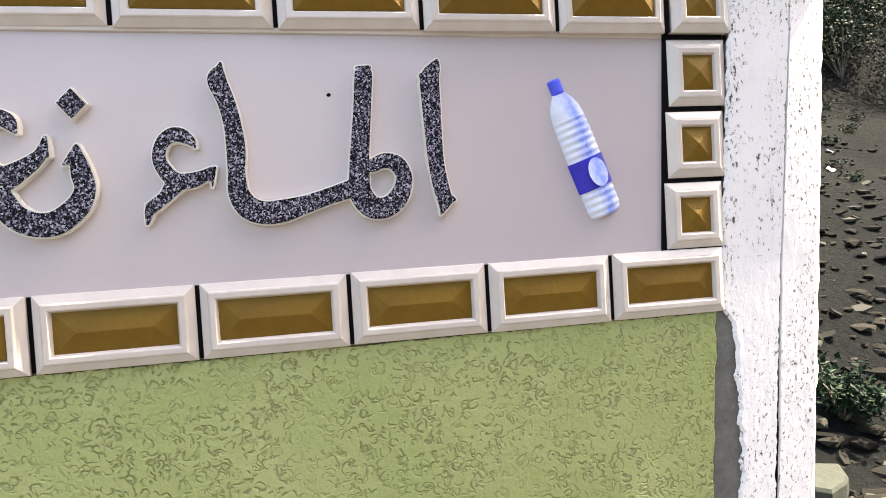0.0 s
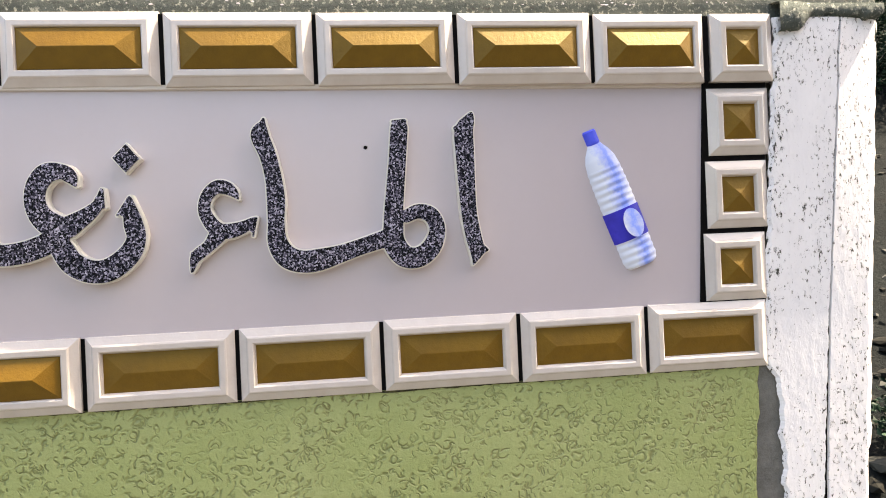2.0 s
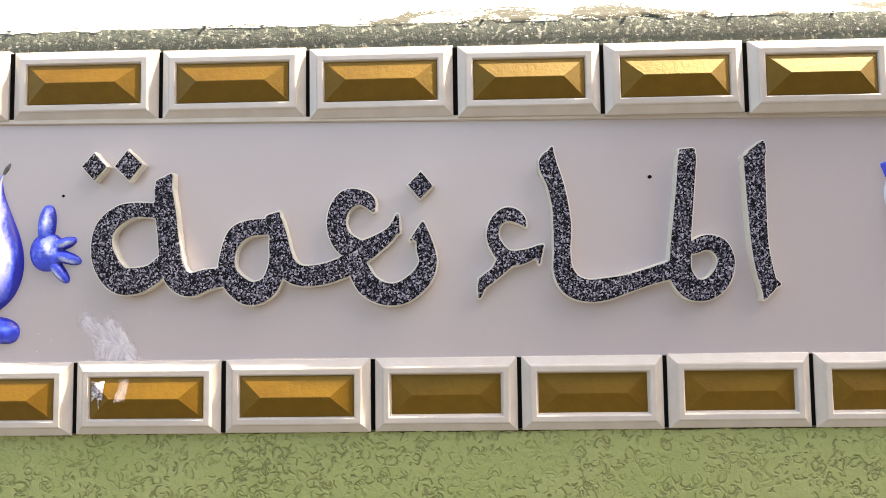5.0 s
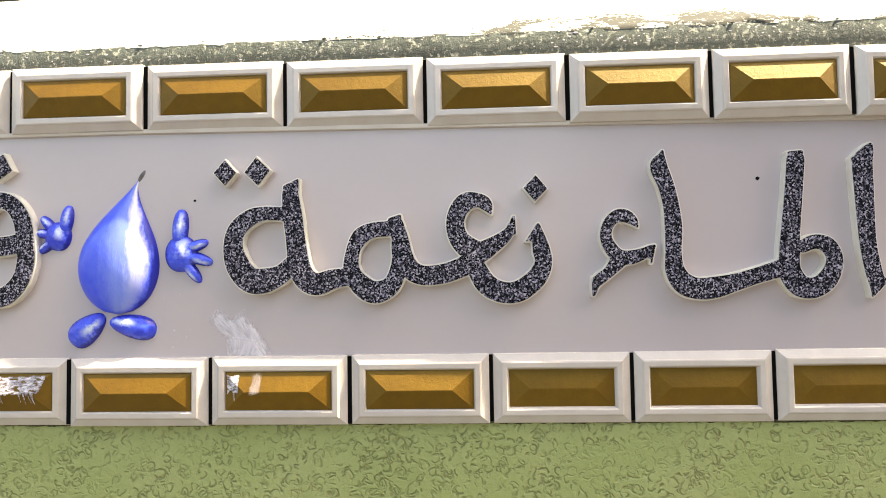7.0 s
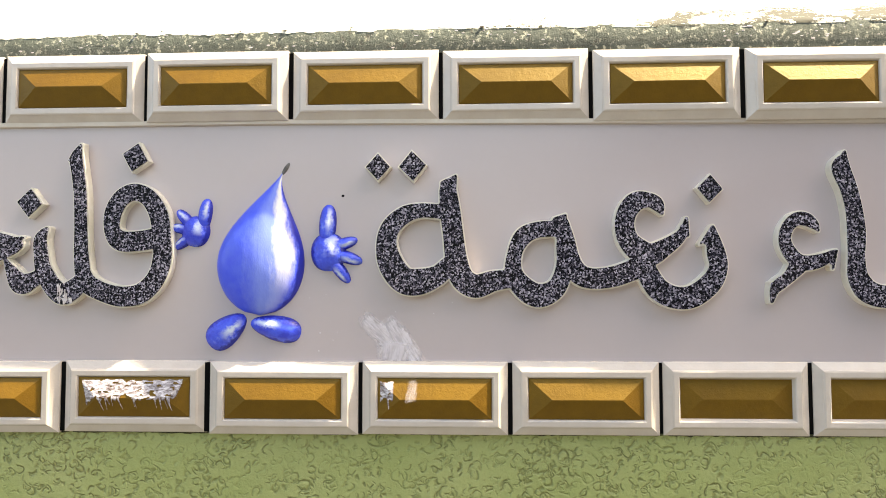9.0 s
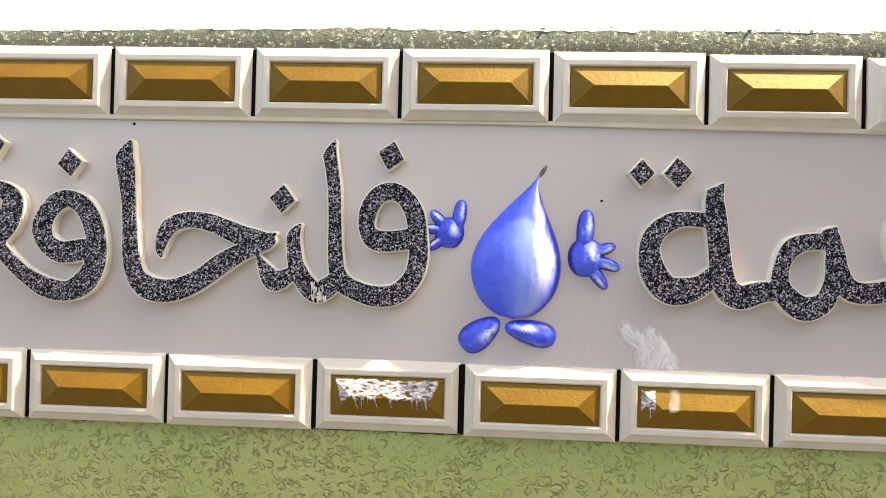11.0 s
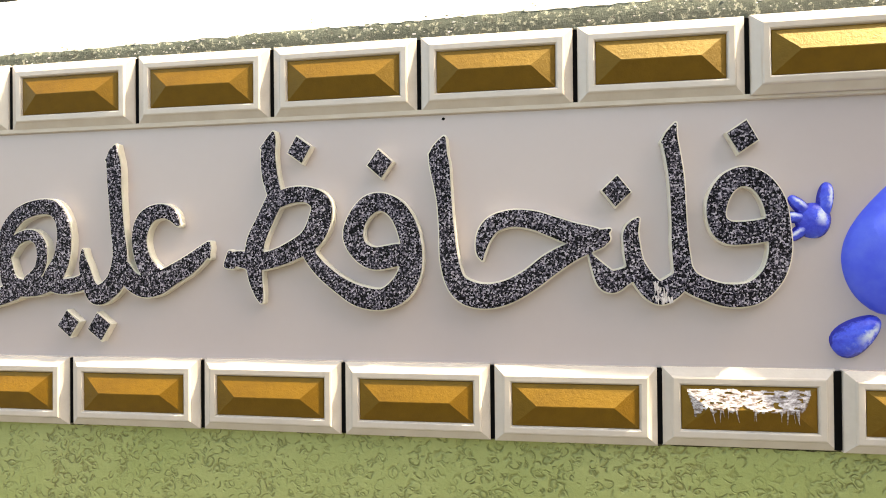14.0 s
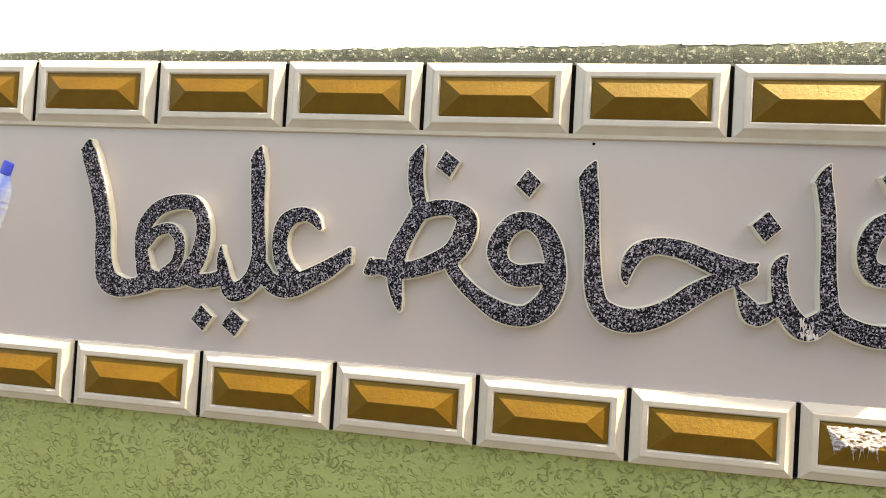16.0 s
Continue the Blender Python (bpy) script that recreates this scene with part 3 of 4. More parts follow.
for name, joints, middle, dip in (("upper_grout", TOP, TOP_Z, proud), ("lower_grout", LOW[1:], LOW_Z, lift), ("end_grout", (), None, None)):
    bm = bmesh.new()
    for x in joints:
        box(bm, x - 0.006, x + 0.006, -dip(x) - 0.0025, 0.012, middle(x) - 0.0475, middle(x) + 0.0475)
    if not joints:
        grid_skin(bm, [[(x0, 0.01, z), (x0, -0.0035, z), (x1, -0.0035, z), (x1, 0.01, z)] for x0, x1, z in ((-0.017, 0.082, 1.2765), (0.0, 0.098, 1.600), (0.002, 0.103, 1.690))])
    tagged(link(name, bm, grout_mat), "black grout bed between the border tiles", "grout", kind="structure")


# dark strip drawing the shadow line and dirt under the lower tiles
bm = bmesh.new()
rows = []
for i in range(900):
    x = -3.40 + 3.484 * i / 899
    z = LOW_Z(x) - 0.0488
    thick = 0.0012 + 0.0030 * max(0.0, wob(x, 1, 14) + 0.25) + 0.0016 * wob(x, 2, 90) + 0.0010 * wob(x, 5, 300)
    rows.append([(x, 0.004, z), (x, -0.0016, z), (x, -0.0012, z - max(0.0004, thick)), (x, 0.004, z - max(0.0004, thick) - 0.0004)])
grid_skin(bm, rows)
tagged(link("joint_shade_dirt", bm, shade_dirt_mat), "dark uneven strip for shadow line and dirt along the foot of the tile row", "grime", kind="structure")


# ---- raised lettering ----
def spline(points, step=0.0022):
    """Round curve through (x, z, half width) points."""
    p = np.array(points, float)
    if len(p) == 2:
        n = max(2, int(np.hypot(*(p[1] - p[0])[:2]) / step))
        return p[0] + (p[1] - p[0]) * np.linspace(0, 1, n + 1)[:, None]
    q = np.vstack([2 * p[0] - p[1], p, 2 * p[-1] - p[-2]])
    out = []
    for i in range(1, len(q) - 2):
        a, bq, cq, d = q[i - 1 : i + 3]
        n = max(2, int(np.hypot(*(cq - bq)[:2]) / step))
        t = np.linspace(0, 1, n, endpoint=False)[:, None]
        out.append(0.5 * (2 * bq + (cq - a) * t + (2 * a - 5 * bq + 4 * cq - d) * t**2 + (3 * bq - a - 3 * cq + d) * t**3))
    out.append(p[-1:])
    s = np.vstack(out)
    s[:, 2] = np.maximum(s[:, 2], 0.0008)
    return s


def stroke_field(strokes, cell):
    """Signed distance to the union of pen strokes, on a grid."""
    s = np.vstack([spline(k) for k in strokes])
    x0, z0 = s[:, 0].min() - 0.03, s[:, 1].min() - 0.03
    x1, z1 = s[:, 0].max() + 0.03, s[:, 1].max() + 0.03
    xs, zs = np.arange(x0, x1, cell), np.arange(z0, z1, cell)
    gx, gz = np.meshgrid(xs, zs, indexing="ij")
    f = np.full(gx.shape, 1.0)
    for x, z, w in s:
        i0, i1 = int((x - w - 0.012 - x0) / cell), int((x + w + 0.012 - x0) / cell) + 2
        j0, j1 = int((z - w - 0.012 - z0) / cell), int((z + w + 0.012 - z0) / cell) + 2
        sub = np.s_[max(0, i0) : i1, max(0, j0) : j1]
        f[sub] = np.minimum(f[sub], np.hypot(gx[sub] - x, gz[sub] - z) - w)
    return f, x0, z0


def outline(f, x0, z0, cell, level):
    """Closed loops where the field crosses a level."""
    g = f - level
    inside = g < 0
    near = {}

    def cross(i, j, k, l):
        a, c = g[i, j], g[k, l]
        t = min(0.98, max(0.02, a / (a - c)))
        return (x0 + cell * (i + (k - i) * t), z0 + cell * (j + (l - j) * t))

    code = inside[:-1, :-1] * 1 + inside[1:, :-1] * 2 + inside[1:, 1:] * 4 + inside[:-1, 1:] * 8
    pairs = {1: ((3, 0),), 2: ((0, 1),), 3: ((3, 1),), 4: ((1, 2),), 5: ((3, 2), (1, 0)), 6: ((0, 2),), 7: ((3, 2),), 8: ((2, 3),), 9: ((2, 0),), 10: ((0, 3), (2, 1)), 11: ((2, 1),), 12: ((1, 3),), 13: ((1, 0),), 14: ((0, 3),)}
    places = {}
    for i, j in zip(*np.nonzero((code > 0) & (code < 15))):
        sides = ((i, j, i + 1, j), (i + 1, j, i + 1, j + 1), (i, j + 1, i + 1, j + 1), (i, j, i, j + 1))
        for a, c in pairs[int(code[i, j])]:
            ka, kc = sides[a], sides[c]
            for k in (ka, kc):
                if k not in places:
                    places[k] = cross(*k)
            near.setdefault(ka, []).append(kc)
            near.setdefault(kc, []).append(ka)
    loops, seen = [], set()
    for start in near:
        if start in seen:
            continue
        loop, last, at = [start], None, start
        seen.add(start)
        while True:
            nxt = [k for k in near[at] if k != last and (k not in seen or k == start)]
            nxt = [k for k in nxt if k != start] or nxt
            if not nxt or nxt[0] == start:
                break
            last, at = at, nxt[0]
            seen.add(at)
            loop.append(at)
        pts = np.array([places[k] for k in loop])
        if len(pts) > 8:
            for _ in range(2):
                pts = 0.5 * pts + 0.25 * (np.roll(pts, 1, 0) + np.roll(pts, -1, 0))
            loops.append(pts)
    return loops


def slab_from(loops, front, back):
    """A plate cut to the loops, from y = front to y = back."""
    bm = bmesh.new()
    edges = []
    for pts in loops:
        vs = [bm.verts.new((x, front, z)) for x, z in pts]
        edges += [bm.edges.new((a, c)) for a, c in zip(vs, vs[1:] + vs[:1])]
    bmesh.ops.triangle_fill(bm, edges=edges, use_beauty=True, use_dissolve=False)
    for e in edges:
        a, c = e.verts
        p, q = (bm.verts.new((o.co.x, back, o.co.z)) for o in (a, c))
        bm.faces.new((a, c, q, p))
    bmesh.ops.remove_doubles(bm, verts=bm.verts, dist=1e-6)
    return bm


CELL = 0.0013


def letter(name, label, strokes):
    f, x0, z0 = stroke_field(strokes, CELL)
    body = tagged(link(name, slab_from(outline(f, x0, z0, CELL, 0.0018), -0.0128, 0.004), edge_mat), label, "lettering", "raised letters of the sign")
    part("face", slab_from(outline(f, x0, z0, CELL, -0.0002), -0.0150, -0.0120), stone_mat, body, "speckled black and white stone face")
    return body


# pen strokes of each joined piece: millimetres right of its own left edge and above the panel foot, half width
LETTERS = {
    "alef": (-0.37, (
        "22,289,3 18,280,8 11,265,13 11,234,13 13,158,11 18,120,11 22,100,10 19,86,4 16,79,1",
        "23,101,10 37,99,2",
        "36,100,1.5 17,81,1.5",
        "24,97,8 28,96,4",
        "10,264,11 -1,270,3",
    )),
    "lma": (-0.64, (
        "182,281,2 199,281,3",
        "191,271,12 186,221,12 179,160,13 177,130,14",
        "196,150,9 213,156,10 230,150,11 238,130,11 229,106,13 211,93,14 191,95,15 178,113,15 177,133,13",
        "168,121,12 134,111,11 104,102,12 74,95,15 51,94,15 32,102,15 21,121,13 20,147,11 21,178,12 19,208,11 13,238,11 4,263,12 4,272,10 7,280,5 9,288,2",
        "9,288,1.5 -7,266,1.5",
    )),
    "hamza": (-0.73, (
        "62,181,1 56,190,6 46,197,9 34,198,9 22,188,8 17,171,8 22,155,9 34,141,10 50,139,10 68,144,8 79,151,5 84,155,2",
        "84,155,1.5 79,131,1.5",
        "79,147,5 78,139,3",
        "33,134,11 21,120,8 8,110,8 2,103,6 -2,87,2",
        "5,108,6 -2,112,1",
    )),
    "nma": (-1.25, (
        "443,190,1 442,178,7 446,154,12 449,134,12 439,113,14 415,95,15 391,93,15 369,104,15 356,124,14 350,138,13",
        "442,189,1.5 426,165,1.5",
        "439,178,5 433,168,4",
        "376,206,2 369,219,9 358,225,10 341,223,13 329,209,13 325,189,13 331,169,14 346,155,16 360,151,15 376,159,12 394,171,9 404,183,6 408,200,2",
        "409,199,1.5 410,176,1.5",
        "404,187,5 405,179,5",
        "350,138,15 332,129,14 307,121,14 279,119,14 261,127,14 251,146,13 246,170,12 240,192,11",
        "232,194,4 230,201,1.5",
        "230,201,1.5 246,206,1.5",
        "235,197,4 242,200,4.5",
        "244,196,4 246,205,1.5",
        "231,187,11 206,185,11 188,176,12 177,155,10 175,127,12 189,106,15 209,96,16 232,106,13 243,134,11 242,166,9",
        "173,119,12 148,116,14 123,109,16 105,120,16 97,145,15 93,178,14 89,211,14 86,239,12",
        "79,245,4 77,252,1.5",
        "77,252,1.5 97,261,1.5",
        "81,247,5 93,253,5",
        "94,246,4 97,260,1.5",
        "79,211,10 49,213,10 26,207,12 7,190,13 1,167,14 7,140,17 24,118,18 45,115,18 70,123,14 86,137,12",
    )),
    "flnha": (-1.99, (
        "418,177,14 391,173,14 367,174,14 355,189,11 356,213,12 368,234,12 387,242,12 407,233,12 421,210,13 426,179,13 427,148,13 418,120,13 397,100,14 369,96,14 342,103,13 322,114,13 314,129,11",
        "314,129,11 311,161,10 310,192,9 308,239,9 304,270,9 301,288,9 303,299,6 308,311,1",
        "307,310,1.5 291,288,1.5",
        "302,298,4 297,291,5",
        "310,114,12 298,104,14 285,99,14 270,112,13 257,136,11 253,159,10 252,175,9 256,185,6 261,192,2",
        "258,128,9 242,119,11 225,114,14 210,134,7 202,148,2",
        "64,142,1 62,154,6 67,174,10 79,189,11 103,196,11 131,193,12 156,184,13 180,175,14 204,171,12 219,169,8",
        "217,174,6 226,179,2",
        "213,166,10 181,153,12 153,137,14 125,116,14 97,101,15 69,95,16 44,100,16 28,115,13 20,145,12 17,185,10 14,225,10 9,265,13 7,281,12 11,295,7 15,305,2",
        "14,304,1.5 -5,283,1.5",
        "8,293,5 2,286,5",
    )),
    "fdha": (-2.29, (
        "249,150,15 218,146,15 197,158,13 189,178,14 196,201,13 212,218,13 232,221,12 251,209,13 264,185,14 270,155,14 267,128,15 253,104,16 229,91,14 198,95,14 170,110,11 147,128,10 130,147,9 126,158,9",
        "76,322,1 72,309,7 68,293,10 70,263,11 77,235,10",
        "75,321,1.5 58,300,1.5",
        "70,308,5 64,300,4",
        "75,225,12 62,199,12 50,174,13 46,154,13 46,134,11 49,114,9 53,98,6 56,87,2",
        "79,227,11 103,234,11 127,233,11 144,220,14 141,195,16 127,172,15 99,156,13 72,146,12 47,143,12 24,147,11 16,146,10",
        "10,156,3 3,138,2 14,138,5",
    )),
    "alyha": (-2.75, (
        "391,197,3 382,210,8 368,216,10 349,212,11 336,198,12 331,173,11 338,144,12 355,120,15",
        "438,170,2 431,158,9 407,139,13 382,125,14 357,112,16 336,109,15 317,118,13 305,134,12",
        "439,170,1.5 439,149,1.5",
        "434,161,6 435,154,4",
        "294,313,1 290,299,8 291,279,11 293,237,10 296,196,10 300,154,11 295,121,14 279,103,14 263,97,14 251,110,10 243,135,8 240,151,4 240,163,1",
        "294,312,1.5 279,292,1.5",
        "289,302,4 285,295,4",
        "246,118,11 229,112,11 206,109,11 187,113,10",
        "191,123,15 205,149,13 210,183,11 204,210,10 189,225,11 161,225,11 134,214,11 115,191,11 109,165,10 113,136,11 124,111,13 160,107,12 187,116,13",
        "117,161,8 132,179,8 155,185,8 170,173,8 173,152,8 167,132,8 150,119,7",
        "125,102,13 95,93,13 71,94,16 54,106,16 46,140,13 43,184,12 36,218,12 29,244,12 20,270,12 12,292,12 9,303,8 11,315,2",
        "11,314,1.5 -3,299,1.5",
        "8,305,4 4,299,5",
    )),
}
NAMES = {
    "alef": "raised speckled black stone letter alef with cream edges",
    "lma": "raised speckled black joined letters lam meem alef, cream-edged",
    "hamza": "raised speckled black stone letter hamza with cream edges",
    "nma": "raised speckled black joined letters of the word blessing, cream-edged",
    "flnha": "raised speckled black joined letters, one chipped white at the foot",
    "fdha": "raised speckled black joined letters with a tall upright",
    "alyha": "raised speckled black joined letters with two loops",
}
for key, (left, strokes) in LETTERS.items():
    pens = [[(left + float(a) / 1000, 1.27 + float(c) / 1000, float(w) / 1000) for a, c, w in (q.split(",") for q in s.split())] for s in strokes]
    letter("letter", NAMES[key], pens)

# diamond dots over and under the letters
for x, z, r, turn in ((-0.810, 1.510, 0.0165, 3), (-1.261, 1.544, 0.0165, 0), (-1.213, 1.545, 0.0185, -3), (-1.604, 1.561, 0.018, 14), (-1.755, 1.498, 0.0175, 4), (-2.063, 1.543, 0.017, -6), (-2.177, 1.566, 0.0165, -12), (-2.534, 1.325, 0.0165, -8), (-2.484, 1.321, 0.0175, -10)):
    def diamond(size, front, back):
        bm = bmesh.new()
        cs = [(size * math.sin(radians(turn + 90 * k)), size * 1.12 * math.cos(radians(turn + 90 * k))) for k in range(4)]
        rows = [[(x + u, y, z + w) for u, w in cs] for y in (front, back)]
        vs = grid_skin(bm, rows, close=True)
        bm.faces.new(vs[0])
        return bm
    dot = tagged(link("letter_dot", diamond(r + 0.0024, -0.0128, 0.004), edge_mat), "raised diamond letter dot of speckled stone, cream-edged", "letter dot", "diamond dots of the lettering")
    part("face", diamond(r, -0.0150, -0.0120), stone_mat, dot, "speckled black and white stone face")


# ---- painted relief ornaments ----
def relief(bm, rows_of, n=20):
    """A half-round body: rows of (x, z, half width, depth) along an axis."""
    rows = []
    for x, z, dx, dz, r, d in rows_of:
        rows.append([(x + dx * r * math.sin(a), -d * math.cos(a) + 0.003, z + dz * r * math.sin(a)) for a in (math.pi * (k / n - 0.5) for k in range(n + 1))])
    vs = grid_skin(bm, rows)
    uv = bm.loops.layers.uv.verify()
    at = {p: (k / n, i / (len(vs) - 1)) for i, row in enumerate(vs) for k, p in enumerate(row)}
    for f in {f for p in at for f in p.link_faces}:
        for lp in f.loops:
            lp[uv].uv = at[lp.vert]
    return vs


def lobe(bm, x, z, a, c, turn, depth, taper=0.0):
    """A flattened round lump on the panel."""
    rows, n = [], 14
    ca, sa = math.cos(radians(turn)), math.sin(radians(turn))
    for i in range(n + 1):
        t = math.pi * i / n
        u, r = -a * math.cos(t), max(0.0006, c * (1 + taper * math.cos(t)) * math.sin(t) ** 0.8)
        rows.append((x + u * ca, z + u * sa, -sa, ca, r, depth * max(0.05, math.sin(t)) ** 0.8))
    relief(bm, rows, 12)


DROP_X, DROP_Z = -1.428, 1.339
bm = bmesh.new()
rows = []
for i in range(41):
    s = i / 40
    r = 0.0625 * math.sqrt(max(0.0, 1 - ((s - 0.36) / 0.36) ** 2)) if s < 0.36 else 0.0625 * (0.5 + 0.5 * math.cos(math.pi * (s - 0.36) / 0.66)) ** 0.72
    rows.append((0.030 * max(0.0, (s - 0.30) / 0.7) ** 2.4, 0.2 * s, 1, 0, max(r, 0.0012), 0.004 + 0.42 * r))
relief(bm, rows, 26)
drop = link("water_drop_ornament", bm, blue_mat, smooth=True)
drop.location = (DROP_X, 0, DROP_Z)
tagged(drop, "glossy blue relief water drop, highlight painted in, with small rounded lobes", "ornament")


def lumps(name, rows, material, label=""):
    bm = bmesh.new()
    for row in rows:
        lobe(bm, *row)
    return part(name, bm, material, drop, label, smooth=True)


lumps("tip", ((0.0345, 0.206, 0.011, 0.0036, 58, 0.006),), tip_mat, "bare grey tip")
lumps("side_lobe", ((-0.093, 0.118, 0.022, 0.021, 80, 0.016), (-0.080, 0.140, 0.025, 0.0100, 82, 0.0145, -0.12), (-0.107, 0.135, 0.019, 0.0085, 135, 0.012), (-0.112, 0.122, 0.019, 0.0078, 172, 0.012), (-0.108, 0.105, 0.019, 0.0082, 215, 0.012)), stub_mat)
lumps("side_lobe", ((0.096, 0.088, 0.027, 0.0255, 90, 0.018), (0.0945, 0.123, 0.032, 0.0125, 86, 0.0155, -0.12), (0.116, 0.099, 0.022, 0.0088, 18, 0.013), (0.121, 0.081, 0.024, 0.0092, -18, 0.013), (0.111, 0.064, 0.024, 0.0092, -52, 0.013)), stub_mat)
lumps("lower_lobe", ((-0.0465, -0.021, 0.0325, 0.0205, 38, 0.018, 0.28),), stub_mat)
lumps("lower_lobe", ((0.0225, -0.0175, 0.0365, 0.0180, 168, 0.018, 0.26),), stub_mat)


def bottle_half(u):
    """Half width of the bottle along its height."""
    keys = ((0.0, 0.020), (0.004, 0.0250), (0.010, 0.0268), (0.040, 0.0270), (0.090, 0.0275), (0.125, 0.0272), (0.150, 0.0262), (0.165, 0.0240), (0.176, 0.0195), (0.185, 0.0135), (0.190, 0.0110))
    for (a, ra), (c, rc) in zip(keys, keys[1:]):
        if u <= c:
            return 1.01 * (ra + (rc - ra) * (u - a) / (c - a))
    return keys[-1][1]


def bottle():
    bm = bmesh.new()
    rows = []
    for i in range(127):
        u = 0.190 * i / 126
        rib = 0.0 if 0.040 < u < 0.089 or u > 0.150 else 0.0007 * math.sin(u * 2 * math.pi / 0.0105)
        r = bottle_half(u) + rib * 0.5
        rows.append((0, u, 1, 0, r, 0.55 * r + rib))
    vs = relief(bm, rows, 16)
    bm.faces.new(vs[0])
    body = link("bottle_ornament", bm, water_mat, smooth=True)
    tagged(body, "painted relief water bottle with blue cap and navy label", "ornament", "relief bottles of the sign")
    bm = bmesh.new()
    rows = [(0, 0.188 + 0.022 * i / 8, 1, 0, 0.0112 if 0 < i < 8 else 0.0102, 0.0085 if 0 < i < 8 else 0.0070) for i in range(9)]
    vs = relief(bm, rows, 12)
    bm.faces.new(vs[-1])
    bm.faces.new(vs[0])
    part("cap", bm, cap_mat, body, "bright blue cap")
    bm = bmesh.new()
    rows = []
    for i in range(13):
        u = 0.042 + 0.046 * i / 12
        r = bottle_half(u) + 0.0012
        rows.append((0, u, 1, 0, r, 0.55 * r + 0.0006))
    relief(bm, rows, 16)
    part("label", bm, navy_mat, body, "navy blue label band", smooth=True)
    bm = bmesh.new()
    rows = []
    for i in range(15):
        t = math.pi * i / 14
        u, w = 0.0640 - 0.0215 * math.cos(t), 0.0145 * math.sin(t)
        rows.append([(0.0055 + w * k / 6, -0.0172 + 0.30 * max(0.0, (0.0055 + w * k / 6)) ** 1.25 * 1.0, u) for k in range(-6, 7)])
    grid_skin(bm, rows)
    part("badge", bm, water_mat, body, "pale blue oval on the label", smooth=True)
    return body


one = bottle()
one.matrix_basis = pose(-0.1025, 0, 1.337, 0, -20.4, 0)
copy_thing(one, pose(-2.960, 0, 1.350, 0, 18.9, 0))


# ---- marks on the panel and tiles ----
def splash(name, x, z, w, h, y, count, seed, lean, label):
    """Thin lime splashes: many slim streaks that overlap."""
    rng = random.Random(seed)
    bm = bmesh.new()
    for k in range(count):
        cz = z - 0.45 * h + h * rng.random() ** 1.6
        cx = x - (cz - z) * 0.45 + rng.gauss(0, w * 0.24) * (1.1 - 0.8 * (cz - z + 0.45 * h) / h)
        ln, wd = rng.uniform(0.12, 0.5) * h, rng.uniform(0.0004, 0.0014)
        a = radians(lean + rng.gauss(0, 22))
        ux, uz = math.sin(a), math.cos(a)
        yy = y - 0.0003 - 0.00004 * k
        ring = []
        m = 9
        for i in range(m):
            t = 2 * math.pi * i / m
            e = 1 + 0.35 * rng.uniform(-1, 1)
            u, vv = ln * math.cos(t) * e * 0.5, wd * math.sin(t) * e
            ring.append(bm.verts.new((cx + ux * u + uz * vv, yy, cz + uz * u - ux * vv)))
        bm.faces.new(ring)
    return tagged(link(name, bm, smear_mat), label, "smear", kind="stuff")


def smear(name, x, y, z, wide, high, turn, seed, label, thick=0.85, tilt=0):
    """A thin brushed film of lime that thins out to nothing at its ragged rim."""
    bm = bmesh.new()
    rows = []
    for i in range(13):
        p = -1 + i / 6
        rows.append([(wide * q * (0.75 + 0.25 * wob(p, q, 2.1, seed)), -0.0006 * (1 - 0.5 * q * q), high * p) for q in (-1 + j / 6 for j in range(13))])
    vs = grid_skin(bm, rows)
    uv = bm.loops.layers.uv.verify()
    at = {p: (j / 12, i / 12) for i, row in enumerate(vs) for j, p in enumerate(row)}
    for f in bm.faces:
        for lp in f.loops:
            lp[uv].uv = at[lp.vert]
    m, nt, b = mat("brushed_lime_film")
    v = coords(nt, (1, 1, 0.16))
    u, w = across(nt)
    ragged = maths(nt, "MULTIPLY", maths(nt, "SUBTRACT", noise_tex(nt, coords(nt), 45 + seed, 4, 0.7), 0.5), 0.5)
    inside = maths(nt, "MULTIPLY", dab(nt, maths(nt, "ADD", u, ragged), 0.5, 0.10, 0.34), dab(nt, maths(nt, "ADD", w, ragged), 0.5, 0.14, 0.32))
    bristle = ramp(nt, noise_tex(nt, v, 190, 5, 0.7), (0.36, 0.40), (0.56, 1.0))
    nt.links.new(maths(nt, "MULTIPLY", maths(nt, "MINIMUM", maths(nt, "MULTIPLY", inside, 2.4), 1.0), maths(nt, "MULTIPLY", bristle, thick)), b.inputs["Alpha"])
    set_color(nt, b, ramp(nt, noise_tex(nt, v, 120, 4, 0.7), (0.3, (0.80, 0.76, 0.84)), (0.7, (0.90, 0.88, 0.92))))
    b.inputs["Roughness"].default_value = 0.55
    ob = link(name, bm, m)
    ob.matrix_basis = pose(x, y, z, tilt, turn, 0)
    return tagged(ob, label, "smear", kind="stuff")


smear("lime_smear", -1.252, -0.0005, 1.309, 0.023, 0.050, -48, 2, "white lime brushed thinly on the sign panel")
smear("lime_smear", -1.226, -0.0016, 1.302, 0.020, 0.046, -34, 5, "white lime brushed thinly on the sign panel")
smear("lime_smear", -1.238, -0.0028, 1.289, 0.040, 0.016, 8, 7, "white lime brushed thinly on the sign panel", 0.6)
smear("lime_smear", -1.213, -0.0222, 1.239, 0.012, 0.018, 4, 11, "white lime run down over an amber tile inlay", 0.26, -20)
